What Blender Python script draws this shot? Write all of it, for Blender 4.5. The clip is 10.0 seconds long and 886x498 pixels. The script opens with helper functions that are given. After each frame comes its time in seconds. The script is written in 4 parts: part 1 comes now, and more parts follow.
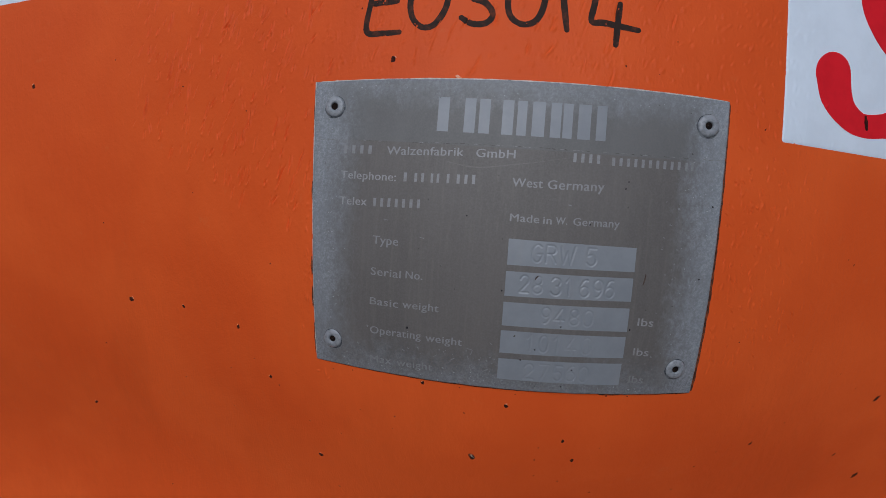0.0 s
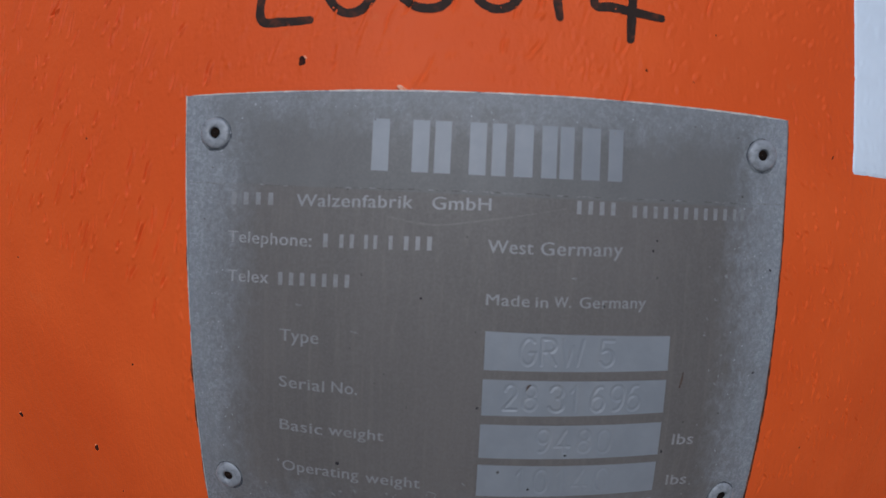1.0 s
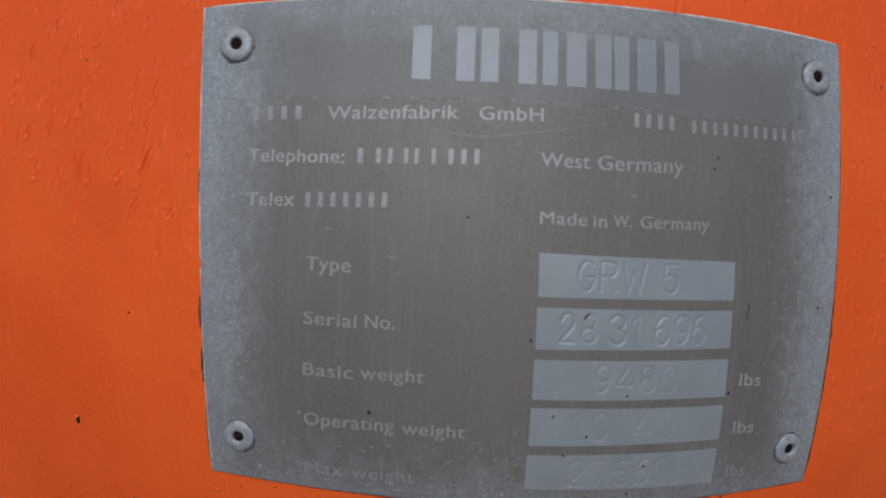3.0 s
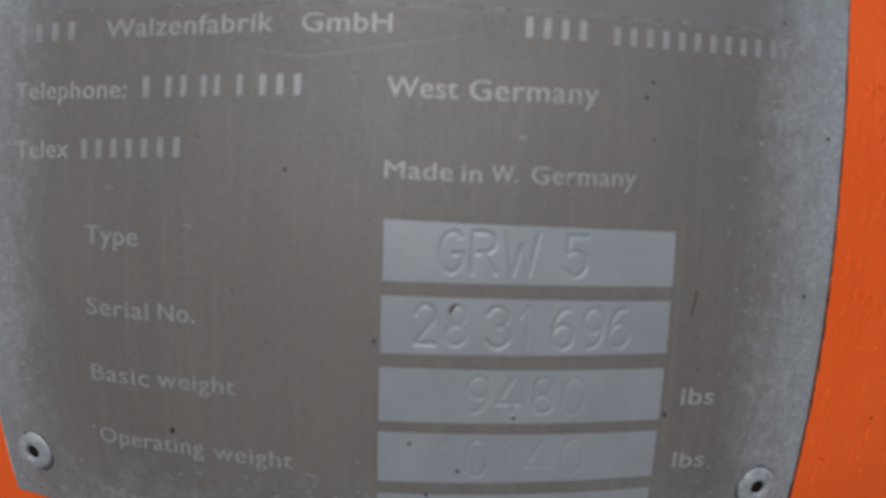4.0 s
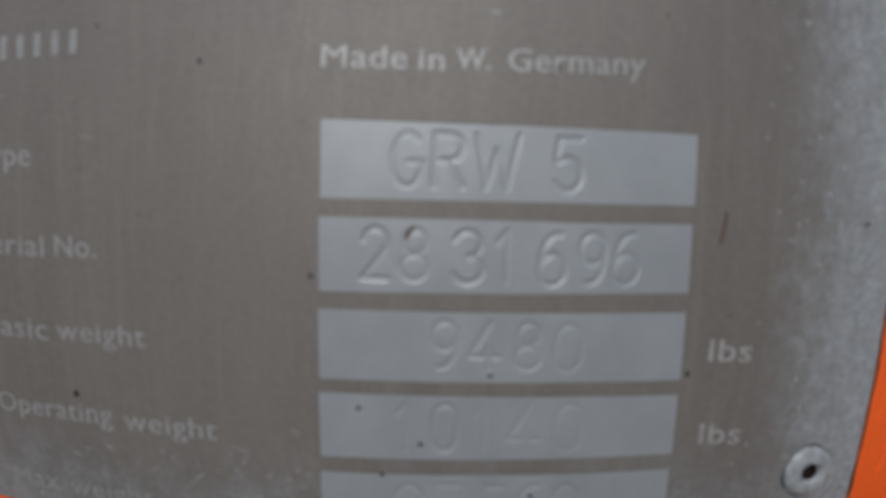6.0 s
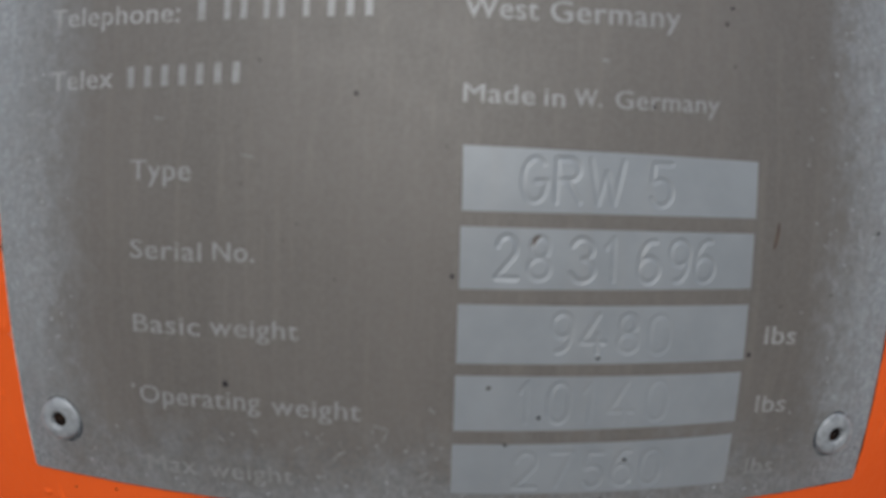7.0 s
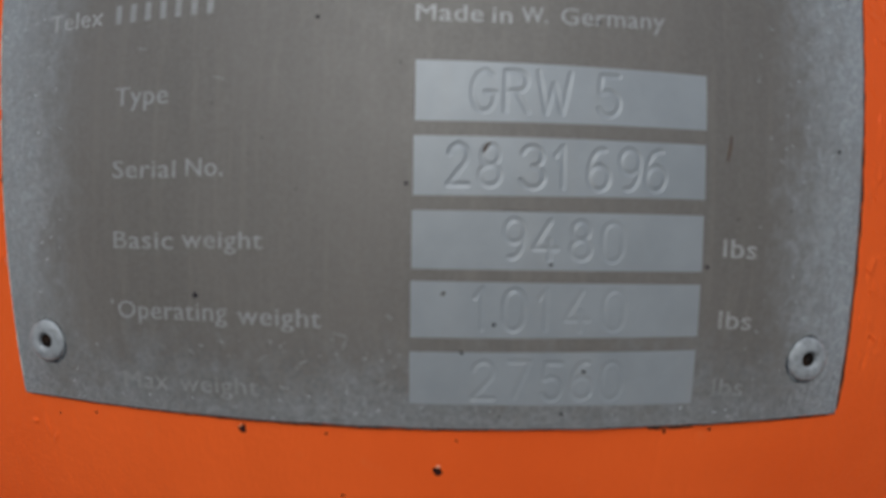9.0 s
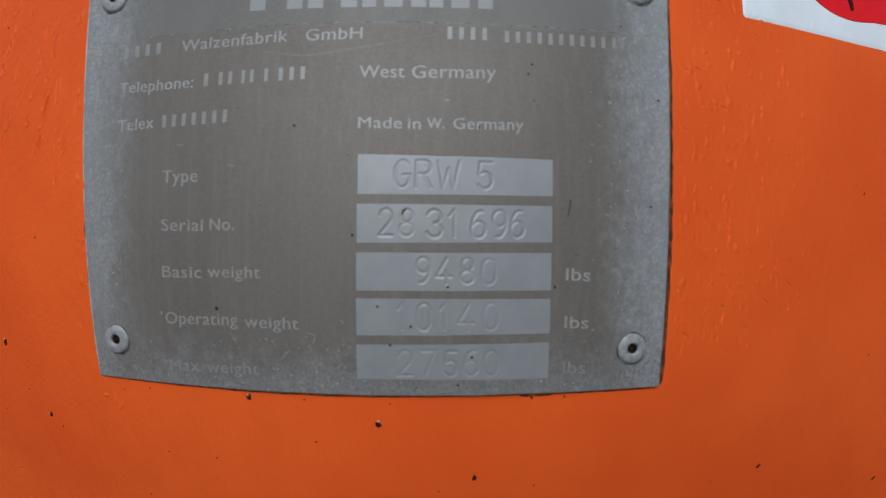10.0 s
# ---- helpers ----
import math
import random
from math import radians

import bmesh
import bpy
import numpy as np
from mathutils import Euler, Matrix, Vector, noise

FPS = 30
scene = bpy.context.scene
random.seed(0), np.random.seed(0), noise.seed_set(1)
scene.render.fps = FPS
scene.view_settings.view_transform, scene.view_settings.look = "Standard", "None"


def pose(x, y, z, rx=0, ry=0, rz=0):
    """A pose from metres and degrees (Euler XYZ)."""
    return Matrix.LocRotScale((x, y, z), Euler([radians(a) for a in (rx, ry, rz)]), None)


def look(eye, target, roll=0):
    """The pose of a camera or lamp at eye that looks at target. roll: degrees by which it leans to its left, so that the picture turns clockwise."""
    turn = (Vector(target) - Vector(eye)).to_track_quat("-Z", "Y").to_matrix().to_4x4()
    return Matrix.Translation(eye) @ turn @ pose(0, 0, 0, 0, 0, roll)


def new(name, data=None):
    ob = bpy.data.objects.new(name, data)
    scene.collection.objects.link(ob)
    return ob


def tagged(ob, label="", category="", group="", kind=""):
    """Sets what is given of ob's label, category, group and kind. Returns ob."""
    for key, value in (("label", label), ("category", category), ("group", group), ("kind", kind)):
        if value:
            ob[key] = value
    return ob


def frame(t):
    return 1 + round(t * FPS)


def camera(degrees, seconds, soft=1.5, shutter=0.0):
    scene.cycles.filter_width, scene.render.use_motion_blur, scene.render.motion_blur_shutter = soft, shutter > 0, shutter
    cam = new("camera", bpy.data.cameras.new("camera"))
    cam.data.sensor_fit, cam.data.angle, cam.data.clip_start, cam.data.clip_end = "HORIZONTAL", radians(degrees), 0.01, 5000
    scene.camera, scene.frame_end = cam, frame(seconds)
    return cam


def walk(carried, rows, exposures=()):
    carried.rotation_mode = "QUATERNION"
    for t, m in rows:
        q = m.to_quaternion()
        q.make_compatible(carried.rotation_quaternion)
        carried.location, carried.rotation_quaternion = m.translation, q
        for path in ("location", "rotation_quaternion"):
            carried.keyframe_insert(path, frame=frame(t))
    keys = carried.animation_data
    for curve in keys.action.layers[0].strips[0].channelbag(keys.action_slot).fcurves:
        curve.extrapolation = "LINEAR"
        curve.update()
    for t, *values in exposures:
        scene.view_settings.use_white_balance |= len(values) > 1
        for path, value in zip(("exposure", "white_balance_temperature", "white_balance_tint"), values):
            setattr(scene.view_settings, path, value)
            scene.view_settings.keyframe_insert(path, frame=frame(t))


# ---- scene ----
# A riveted metal rating plate on the bulging orange side of a machine, filmed from a hand's width.
H = 1.20                      # height of the plate's middle above the ground
cam = camera(82.0, 10.0, soft=0.75)
cam.data.dof.use_dof = True           # a small fixed lens, sharp from a hand's length on
cam.data.dof.focus_distance, cam.data.dof.aperture_fstop = 0.195, 17.0
ROWS = [
    (0.0, -0.0086, -0.1784, 0.0171, 81.94, -3.88, 4.93),
    (0.1, -0.0061, -0.1664, 0.0171, 82.24, -3.72, 4.52),
    (0.2, -0.0050, -0.1562, 0.0168, 82.33, -3.71, 4.07),
    (0.3, -0.0044, -0.1477, 0.0166, 82.34, -3.35, 3.38),
    (0.4, -0.0047, -0.1405, 0.0166, 82.37, -3.08, 3.03),
    (0.5, -0.0049, -0.1346, 0.0173, 82.49, -3.11, 2.54),
    (0.6, -0.0059, -0.1296, 0.0192, 82.73, -2.94, 1.97),
    (0.7, -0.0059, -0.1241, 0.0204, 82.90, -3.02, 1.56),
    (0.8, -0.0076, -0.1200, 0.0255, 82.31, -2.90, 0.96),
    (0.9, -0.0092, -0.1165, 0.0284, 82.28, -2.73, 0.42),
    (1.0, -0.0110, -0.1146, 0.0320, 82.10, -2.68, -0.03),
    (1.1, -0.0140, -0.1129, 0.0334, 82.08, -2.64, -0.65),
    (1.2, -0.0174, -0.1117, 0.0339, 81.98, -2.64, -1.16),
    (1.3, -0.0211, -0.1107, 0.0347, 82.09, -2.66, -1.75),
    (1.4, -0.0249, -0.1094, 0.0339, 82.21, -2.68, -2.29),
    (1.5, -0.0277, -0.1082, 0.0336, 82.10, -2.73, -2.86),
    (1.6, -0.0297, -0.1073, 0.0314, 82.34, -2.71, -3.28),
    (1.7, -0.0332, -0.1061, 0.0307, 82.25, -2.79, -3.66),
    (1.8, -0.0364, -0.1074, 0.0328, 82.39, -2.95, -4.01),
    (1.9, -0.0395, -0.1066, 0.0308, 82.44, -2.94, -4.52),
    (2.0, -0.0418, -0.1067, 0.0283, 82.80, -3.00, -4.77),
    (2.1, -0.0415, -0.1076, 0.0266, 83.18, -3.02, -4.57),
    (2.2, -0.0393, -0.1085, 0.0248, 83.74, -2.93, -4.18),
    (3.3, -0.0141, -0.1003, 0.0004, 86.70, -2.72, -1.96),
    (3.4, -0.0089, -0.0970, 0.0008, 85.90, -2.71, -1.47),
    (3.5, -0.0046, -0.0938, -0.0021, 86.19, -2.69, -0.95),
    (3.6, -0.0006, -0.0899, -0.0024, 85.47, -2.63, -0.43),
    (3.7, 0.0035, -0.0860, -0.0022, 85.09, -2.57, 0.11),
    (3.8, 0.0050, -0.0824, -0.0010, 84.57, -2.46, 0.33),
    (3.9, 0.0079, -0.0792, 0.0005, 84.07, -2.38, 0.83),
    (4.0, 0.0108, -0.0758, 0.0021, 83.35, -2.33, 1.28),
    (4.1, 0.0134, -0.0719, 0.0031, 82.74, -2.10, 2.02),
    (4.2, 0.0163, -0.0688, 0.0042, 82.58, -1.68, 2.77),
    (4.3, 0.0166, -0.0659, 0.0075, 80.99, -1.62, 2.58),
    (4.4, 0.0184, -0.0631, 0.0080, 80.61, -1.30, 3.18),
    (4.5, 0.0183, -0.0612, 0.0078, 80.17, -1.41, 3.16),
    (4.6, 0.0184, -0.0597, 0.0066, 80.22, -1.53, 3.25),
    (4.7, 0.0185, -0.0588, 0.0051, 80.57, -1.32, 3.30),
    (4.8, 0.0189, -0.0577, 0.0032, 80.69, -1.36, 3.44),
    (4.9, 0.0193, -0.0575, 0.0027, 80.99, -1.23, 3.50),
    (5.0, 0.0202, -0.0567, 0.0024, 80.83, -1.19, 3.81),
    (5.1, 0.0199, -0.0571, 0.0023, 81.02, -1.26, 3.84),
    (5.2, 0.0202, -0.0574, 0.0005, 81.76, -1.30, 4.09),
    (6.3, 0.0165, -0.0625, -0.0124, 84.43, -2.01, 2.58),
    (6.4, 0.0131, -0.0636, -0.0112, 84.29, -1.93, 1.46),
    (6.5, 0.0100, -0.0653, -0.0115, 84.66, -1.91, 1.03),
    (6.6, 0.0057, -0.0668, -0.0126, 85.07, -1.96, 0.13),
    (6.7, 0.0027, -0.0683, -0.0134, 85.25, -1.79, -0.25),
    (6.8, -0.0003, -0.0700, -0.0138, 85.53, -1.92, -0.70),
    (6.9, -0.0025, -0.0716, -0.0123, 85.47, -1.92, -1.13),
    (7.0, -0.0038, -0.0726, -0.0117, 85.53, -1.95, -1.40),
    (7.1, -0.0051, -0.0735, -0.0124, 85.60, -1.86, -1.57),
    (7.2, -0.0061, -0.0742, -0.0136, 86.11, -1.64, -1.91),
    (7.3, -0.0059, -0.0755, -0.0138, 86.05, -1.74, -1.68),
    (7.4, -0.0056, -0.0762, -0.0144, 86.38, -1.70, -1.70),
    (7.5, -0.0049, -0.0770, -0.0150, 86.56, -1.72, -1.59),
    (7.6, -0.0051, -0.0776, -0.0173, 87.09, -1.73, -1.58),
    (7.7, -0.0050, -0.0779, -0.0182, 87.30, -1.59, -1.71),
    (7.8, -0.0035, -0.0784, -0.0200, 87.45, -1.59, -1.32),
    (7.9, -0.0026, -0.0789, -0.0217, 87.73, -1.45, -1.16),
    (8.0, -0.0004, -0.0788, -0.0225, 87.78, -1.46, -0.83),
    (8.1, 0.0006, -0.0787, -0.0230, 87.92, -1.39, -0.63),
    (8.2, 0.0009, -0.0787, -0.0237, 88.35, -1.21, -0.45),
    (8.3, 0.0026, -0.0784, -0.0243, 88.30, -1.19, -0.04),
    (8.4, 0.0040, -0.0783, -0.0250, 88.30, -1.08, 0.37),
    (8.5, 0.0051, -0.0783, -0.0284, 89.04, -1.04, 0.70),
    (8.6, 0.0053, -0.0766, -0.0325, 89.66, -1.21, 0.87),
    (8.7, 0.0062, -0.0760, -0.0326, 89.85, -1.18, 0.96),
    (8.8, 0.0075, -0.0759, -0.0306, 89.67, -1.37, 1.37),
    (8.9, 0.0076, -0.0753, -0.0296, 89.35, -1.47, 1.42),
    (9.0, 0.0071, -0.0764, -0.0302, 89.56, -1.39, 1.41),
    (9.1, 0.0077, -0.0784, -0.0309, 89.82, -1.40, 1.46),
    (9.2, 0.0092, -0.0801, -0.0318, 90.21, -1.27, 1.66),
    (9.3, 0.0100, -0.0845, -0.0314, 90.02, -1.39, 1.79),
    (9.4, 0.0128, -0.0887, -0.0326, 90.60, -1.24, 2.11),
    (9.5, 0.0139, -0.0924, -0.0315, 90.51, -1.22, 2.26),
    (9.6, 0.0135, -0.0963, -0.0286, 90.17, -1.26, 2.02),
    (9.7, 0.0149, -0.1003, -0.0265, 90.07, -1.04, 1.94),
    (9.8, 0.0171, -0.1050, -0.0255, 90.00, -1.03, 2.24),
    (9.9, 0.0203, -0.1105, -0.0243, 89.80, -0.92, 2.26),
    (10.0, 0.0255, -0.1161, -0.0231, 89.52, -0.78, 2.58),
]
walk(cam, [(t, pose(x, y, H + z, rx, ry, rz)) for t, x, y, z, rx, ry, rz in ROWS],
     exposures=[(0.0, -0.64, 5850, 10), (1.0, -0.54, 5700, 10), (2.2, -0.39, 5800, 9), (3.5, -0.19, 6150, 7),
                (5.0, -0.18, 6350, 8), (7.0, -0.08, 6350, 6), (8.5, -0.22, 6250, 4), (10.0, -0.20, 6200, 5)])

# ---- light: an overcast sky, a wide soft sun ----
world = bpy.data.worlds.new("world")
scene.world = world
world.use_nodes = True
wn = world.node_tree
sky = wn.nodes.new("ShaderNodeTexSky")
sky.sky_type = "NISHITA"
sky.sun_disc = False
sky.sun_elevation, sky.sun_rotation = radians(34), radians(187)
sky.air_density, sky.dust_density, sky.ozone_density = 1.0, 3.0, 1.0
wn.nodes["Background"].inputs["Strength"].default_value = 0.07
wn.links.new(sky.outputs[0], wn.nodes["Background"].inputs["Color"])
sun = new("sun", bpy.data.lights.new("sun", "SUN"))
sun.data.energy, sun.data.angle, sun.data.color = 2.40, radians(48), (0.85, 0.865, 0.89)
sun.matrix_world = look((-0.5, -4.0, 3.9), (0, 0, 1.2))


# ---- materials ----
class Mat:
    """A node material, written as expressions."""

    def __init__(self, name, rough=0.5, metal=0.0, spec=0.5, coat=0.0):
        self.m = bpy.data.materials.new(name)
        self.m.use_nodes = True
        self.t = self.m.node_tree
        self.b = self.t.nodes["Principled BSDF"]
        self.b.inputs["Roughness"].default_value = rough
        self.b.inputs["Metallic"].default_value = metal
        self.b.inputs["Specular IOR Level"].default_value = spec
        self.b.inputs["Coat Weight"].default_value = coat
        self.b.inputs["Coat Roughness"].default_value = 0.25
        self.co = self.t.nodes.new("ShaderNodeTexCoord").outputs["Object"]

    def put(self, socket, value):
        if hasattr(value, "is_linked"):
            self.t.links.new(value, socket)
        else:
            socket.default_value = value

    def xyz(self):
        n = self.t.nodes.new("ShaderNodeSeparateXYZ")
        self.t.links.new(self.co, n.inputs[0])
        return n.outputs[0], n.outputs[1], n.outputs[2]

    def op(self, kind, a, b=0.0, c=0.0):
        n = self.t.nodes.new("ShaderNodeMath")
        n.operation = kind
        for s, v in zip(n.inputs, (a, b, c)):
            self.put(s, v)
        return n.outputs[0]

    def step(self, v, lo, hi, a=0.0, b=1.0):
        n = self.t.nodes.new("ShaderNodeMapRange")
        n.interpolation_type = "SMOOTHSTEP"
        for s, x in zip(n.inputs, (v, lo, hi, a, b)):
            self.put(s, x)
        return n.outputs[0]

    def noise(self, scale, detail=4.0, rough=0.6, stretch=(1, 1, 1), turn=0.0, shift=0.0):
        mp = self.t.nodes.new("ShaderNodeMapping")
        mp.inputs["Scale"].default_value = stretch
        mp.inputs["Rotation"].default_value = (0, radians(turn), 0)
        mp.inputs["Location"].default_value = (shift, shift, shift)
        self.t.links.new(self.co, mp.inputs[0])
        n = self.t.nodes.new("ShaderNodeTexNoise")
        n.inputs["Scale"].default_value = scale
        n.inputs["Detail"].default_value = detail
        n.inputs["Roughness"].default_value = rough
        self.t.links.new(mp.outputs[0], n.inputs["Vector"])
        return n.outputs[0]

    def mix(self, f, a, b):
        n = self.t.nodes.new("ShaderNodeMix")
        n.data_type = "RGBA"
        self.put(n.inputs[0], f)
        for s, v in ((n.inputs[6], a), (n.inputs[7], b)):
            self.put(s, v if hasattr(v, "is_linked") else (*v, 1.0))
        return n.outputs[2]

    def colour(self, v):
        self.put(self.b.inputs["Base Color"], v if hasattr(v, "is_linked") else (*v, 1.0))
        return self

    def rough(self, v):
        self.put(self.b.inputs["Roughness"], v)
        return self

    def metal(self, v):
        self.put(self.b.inputs["Metallic"], v)
        return self

    def bump(self, height, distance=0.0002, strength=1.0):
        n = self.t.nodes.new("ShaderNodeBump")
        n.inputs["Distance"].default_value = distance
        n.inputs["Strength"].default_value = strength
        self.t.links.new(height, n.inputs["Height"])
        self.t.links.new(n.outputs[0], self.b.inputs["Normal"])
        return self


def paint_material():
    m = Mat("orange_paint", 0.5, spec=0.14)
    fade = m.step(m.noise(14, 3), 0.35, 0.7)
    c = m.mix(fade, (0.70, 0.092, 0.0145), (0.77, 0.112, 0.0190))
    runs = m.step(m.noise(26, 4, stretch=(1, 1, 0.12)), 0.52, 0.75)
    c = m.mix(m.op("MULTIPLY", runs, 0.22), c, (0.52, 0.075, 0.012))
    dust = m.step(m.noise(160, 5, 0.7), 0.6, 0.8)
    c = m.mix(m.op("MULTIPLY", dust, 0.18), c, (0.66, 0.24, 0.10))
    m.colour(c)
    m.rough(m.op("ADD", 0.40, m.op("MULTIPLY", m.noise(60, 4), 0.2)))
    grit = m.noise(1300, 3, 0.6, (1, 1, 0.6))
    h = m.op("ADD", m.op("MULTIPLY", m.noise(300, 3, 0.55, (1, 1, 0.5)), 1.0), m.op("MULTIPLY", grit, 0.45))
    return m.bump(h, 0.00032, 0.8).m


def plate_wear(m):
    """How far the print is worn off the plate: its edges, its foot and blotches."""
    x, y, z = m.xyz()
    wob = m.op("MULTIPLY", m.op("SUBTRACT", m.noise(55, 3, 0.5), 0.5), 0.012)
    wob2 = m.op("MULTIPLY", m.op("SUBTRACT", m.noise(380, 6, 0.82, (1, 1, 0.7), shift=3), 0.5), 0.022)
    w = m.op("ADD", wob, wob2)
    left = m.step(m.op("ADD", x, w), -0.053, -0.074)
    right = m.step(m.op("ADD", x, w), 0.057, 0.074)
    wob3 = m.op("MULTIPLY", m.op("SUBTRACT", m.noise(240, 4, 0.7, shift=9), 0.5), 0.026)
    foot = m.step(m.op("ADD", z, m.op("ADD", w, wob3)), -0.044, -0.060)
    head = m.step(m.op("ADD", z, w), 0.038, 0.052)
    return m.op("MAXIMUM", m.op("MAXIMUM", m.op("MULTIPLY", left, 0.92), right), m.op("MAXIMUM", m.op("MULTIPLY", foot, 0.5), m.op("MULTIPLY", head, 0.55)))


def plate_material():
    m = Mat("etched_plate", 0.45, spec=0.36)
    x, y, z = m.xyz()
    wear = plate_wear(m)
    grain = m.noise(620, 4, 0.7, (1, 1, 0.03))
    stain = m.noise(45, 4, 0.6, (1, 1, 0.35))
    field = m.mix(m.step(stain, 0.3, 0.7), (0.121, 0.110, 0.104), (0.143, 0.130, 0.123))
    field = m.mix(m.op("MULTIPLY", m.step(grain, 0.45, 0.75), 0.35), field, (0.195, 0.176, 0.159))
    top = m.mix(m.step(stain, 0.35, 0.7), (0.127, 0.125, 0.124), (0.153, 0.151, 0.150))
    field = m.mix(m.step(z, 0.0283, 0.0288), field, top)
    fleck = m.step(m.noise(1000, 5, 0.85), 0.45, 0.60)
    bare = m.mix(fleck, (0.262, 0.283, 0.311), (0.376, 0.402, 0.436))
    bare = m.mix(m.op("MULTIPLY", m.step(m.noise(130, 5, 0.7, (1, 1, 0.4), shift=7), 0.44, 0.66), 0.65), bare, (0.245, 0.26, 0.278))
    spark = m.step(m.noise(560, 5, 0.8, shift=17), 0.57, 0.70)
    bare = m.mix(m.op("MULTIPLY", spark, 0.7), bare, (0.43, 0.45, 0.48))
    patch_dark = m.step(m.noise(430, 5, 0.75, shift=21), 0.50, 0.62)
    bare = m.mix(m.op("MULTIPLY", patch_dark, 0.38), bare, (0.195, 0.207, 0.222))
    mottle = m.step(m.noise(1400, 4, 0.75, shift=5), 0.35, 0.7)
    field = m.mix(m.op("MULTIPLY", mottle, 0.4), field, (0.185, 0.178, 0.172))
    smut = m.step(m.noise(210, 4, 0.7, shift=13), 0.66, 0.8)
    field = m.mix(m.op("MULTIPLY", smut, 0.35), field, (0.10, 0.095, 0.09))
    c = m.mix(m.op("MULTIPLY", wear, 0.9), field, bare)
    pits = m.step(m.noise(330, 4, 0.75, shift=11), 0.68, 0.76)
    c = m.mix(m.op("MULTIPLY", m.op("MULTIPLY", pits, wear), 0.5), c, (0.60, 0.61, 0.62))
    low = m.step(m.op("ADD", z, m.op("MULTIPLY", m.op("SUBTRACT", m.noise(120, 3, 0.6, shift=31), 0.5), 0.02)), -0.043, -0.052)
    fret = m.step(m.noise(1250, 3, 0.7, shift=27), 0.46, 0.60)        # fine corrosion along the foot
    c = m.mix(m.op("MULTIPLY", m.op("MULTIPLY", fret, low), 0.42), c, (0.105, 0.110, 0.118))
    m.colour(c)
    m.metal(m.op("ADD", 0.06, m.op("MULTIPLY", wear, 0.08)))
    m.rough(m.op("ADD", 0.40, m.op("MULTIPLY", m.noise(200, 4), 0.2)))
    h = m.op("ADD", m.op("MULTIPLY", m.op("MULTIPLY", fleck, wear), 0.4), m.op("MULTIPLY", m.noise(700, 3), 0.4))
    return m.bump(h, 0.00014, 0.6).m


def bare_material(name, lo, hi, metal=0.12, rough=0.45):
    m = Mat(name, rough, metal)
    c = m.mix(m.step(m.noise(120, 4, 0.65), 0.3, 0.7), lo, hi)
    brush = m.noise(300, 3, 0.6, (1, 1, 0.06))
    c = m.mix(m.op("MULTIPLY", m.step(brush, 0.5, 0.8), 0.12), c, (0.33, 0.30, 0.27))
    return m.colour(c).bump(m.noise(900, 3), 0.00003, 0.4).m


def print_material(name, fresh, worn, lo, hi):
    """Light lettering, eaten away where a noise says so."""
    m = Mat(name, 0.5, 0.2)
    return m.colour(m.mix(m.step(m.noise(650, 4, 0.7), lo, hi), fresh, worn)).m


def plain_material(name, colour, rough=0.5, metal=0.0, other=None, scale=300.0, lo=0.4, hi=0.65, relief=0.0, spec=0.5):
    m = Mat(name, rough, metal, spec)
    m.colour(m.mix(m.step(m.noise(scale, 4, 0.65), lo, hi), colour, other or tuple(v * 0.8 for v in colour)))
    if relief:
        m.bump(m.noise(scale * 2, 3), relief, 0.6)
    return m.m


PAINT = paint_material()
PLATE = plate_material()
FIELD = bare_material("bare_aluminium", (0.235, 0.253, 0.278), (0.266, 0.284, 0.310))
MARK_METAL = bare_material("dull_aluminium", (0.208, 0.223, 0.246), (0.234, 0.249, 0.272))
PRINT = print_material("light_print", (0.272, 0.276, 0.284), (0.23, 0.228, 0.225), 0.44, 0.70)
PRINT_WORN = print_material("worn_print", (0.33, 0.332, 0.338), (0.25, 0.245, 0.24), 0.45, 0.64)
PRINT_BAR = print_material("thin_print", (0.262, 0.266, 0.274), (0.225, 0.223, 0.22), 0.42, 0.66)
PRINT_GONE = print_material("faded_print", (0.265, 0.270, 0.275), (0.222, 0.223, 0.223), 0.38, 0.55)
RIVET = plain_material("rivet_aluminium", (0.30, 0.315, 0.34), 0.5, 0.15, (0.20, 0.21, 0.225), 700, 0.42, 0.66, 0.00008)
STEM = plain_material("rivet_stem", (0.008, 0.007, 0.007), 0.9, 0.0, (0.025, 0.015, 0.011), 900, spec=0.05)
CHIP = plain_material("bare_dark_steel", (0.022, 0.009, 0.008), 0.7, 0.0, (0.08, 0.018, 0.011), 900, spec=0.08)
PRIMER = plain_material("torn_paint_edge", (0.78, 0.26, 0.12), 0.6, 0.0, (0.78, 0.55, 0.42), 900, 0.45, 0.7)
SPECK = plain_material("dark_speck", (0.02, 0.019, 0.024), 0.7, 0.0, (0.05, 0.045, 0.045), 900, spec=0.1)
SPECK_SOFT = plain_material("grey_speck", (0.068, 0.062, 0.057), 0.6, 0.0, (0.10, 0.092, 0.084), 900)
RUST = plain_material("rust_streak", (0.055, 0.030, 0.021), 0.7, 0.0, (0.10, 0.07, 0.052), 900)
INK = plain_material("marker_ink", (0.024, 0.012, 0.008), 0.7, 0.0, (0.12, 0.030, 0.012), 300, 0.46, 0.74, spec=0.25)
VINYL = plain_material("white_vinyl", (0.74, 0.82, 0.92), 0.4, 0.0, (0.69, 0.765, 0.86), 60, 0.35, 0.7, 0.0001, 0.2)
RED = plain_material("red_vinyl", (0.74, 0.014, 0.024), 0.4, 0.0, (0.66, 0.012, 0.020), 60, spec=0.12)
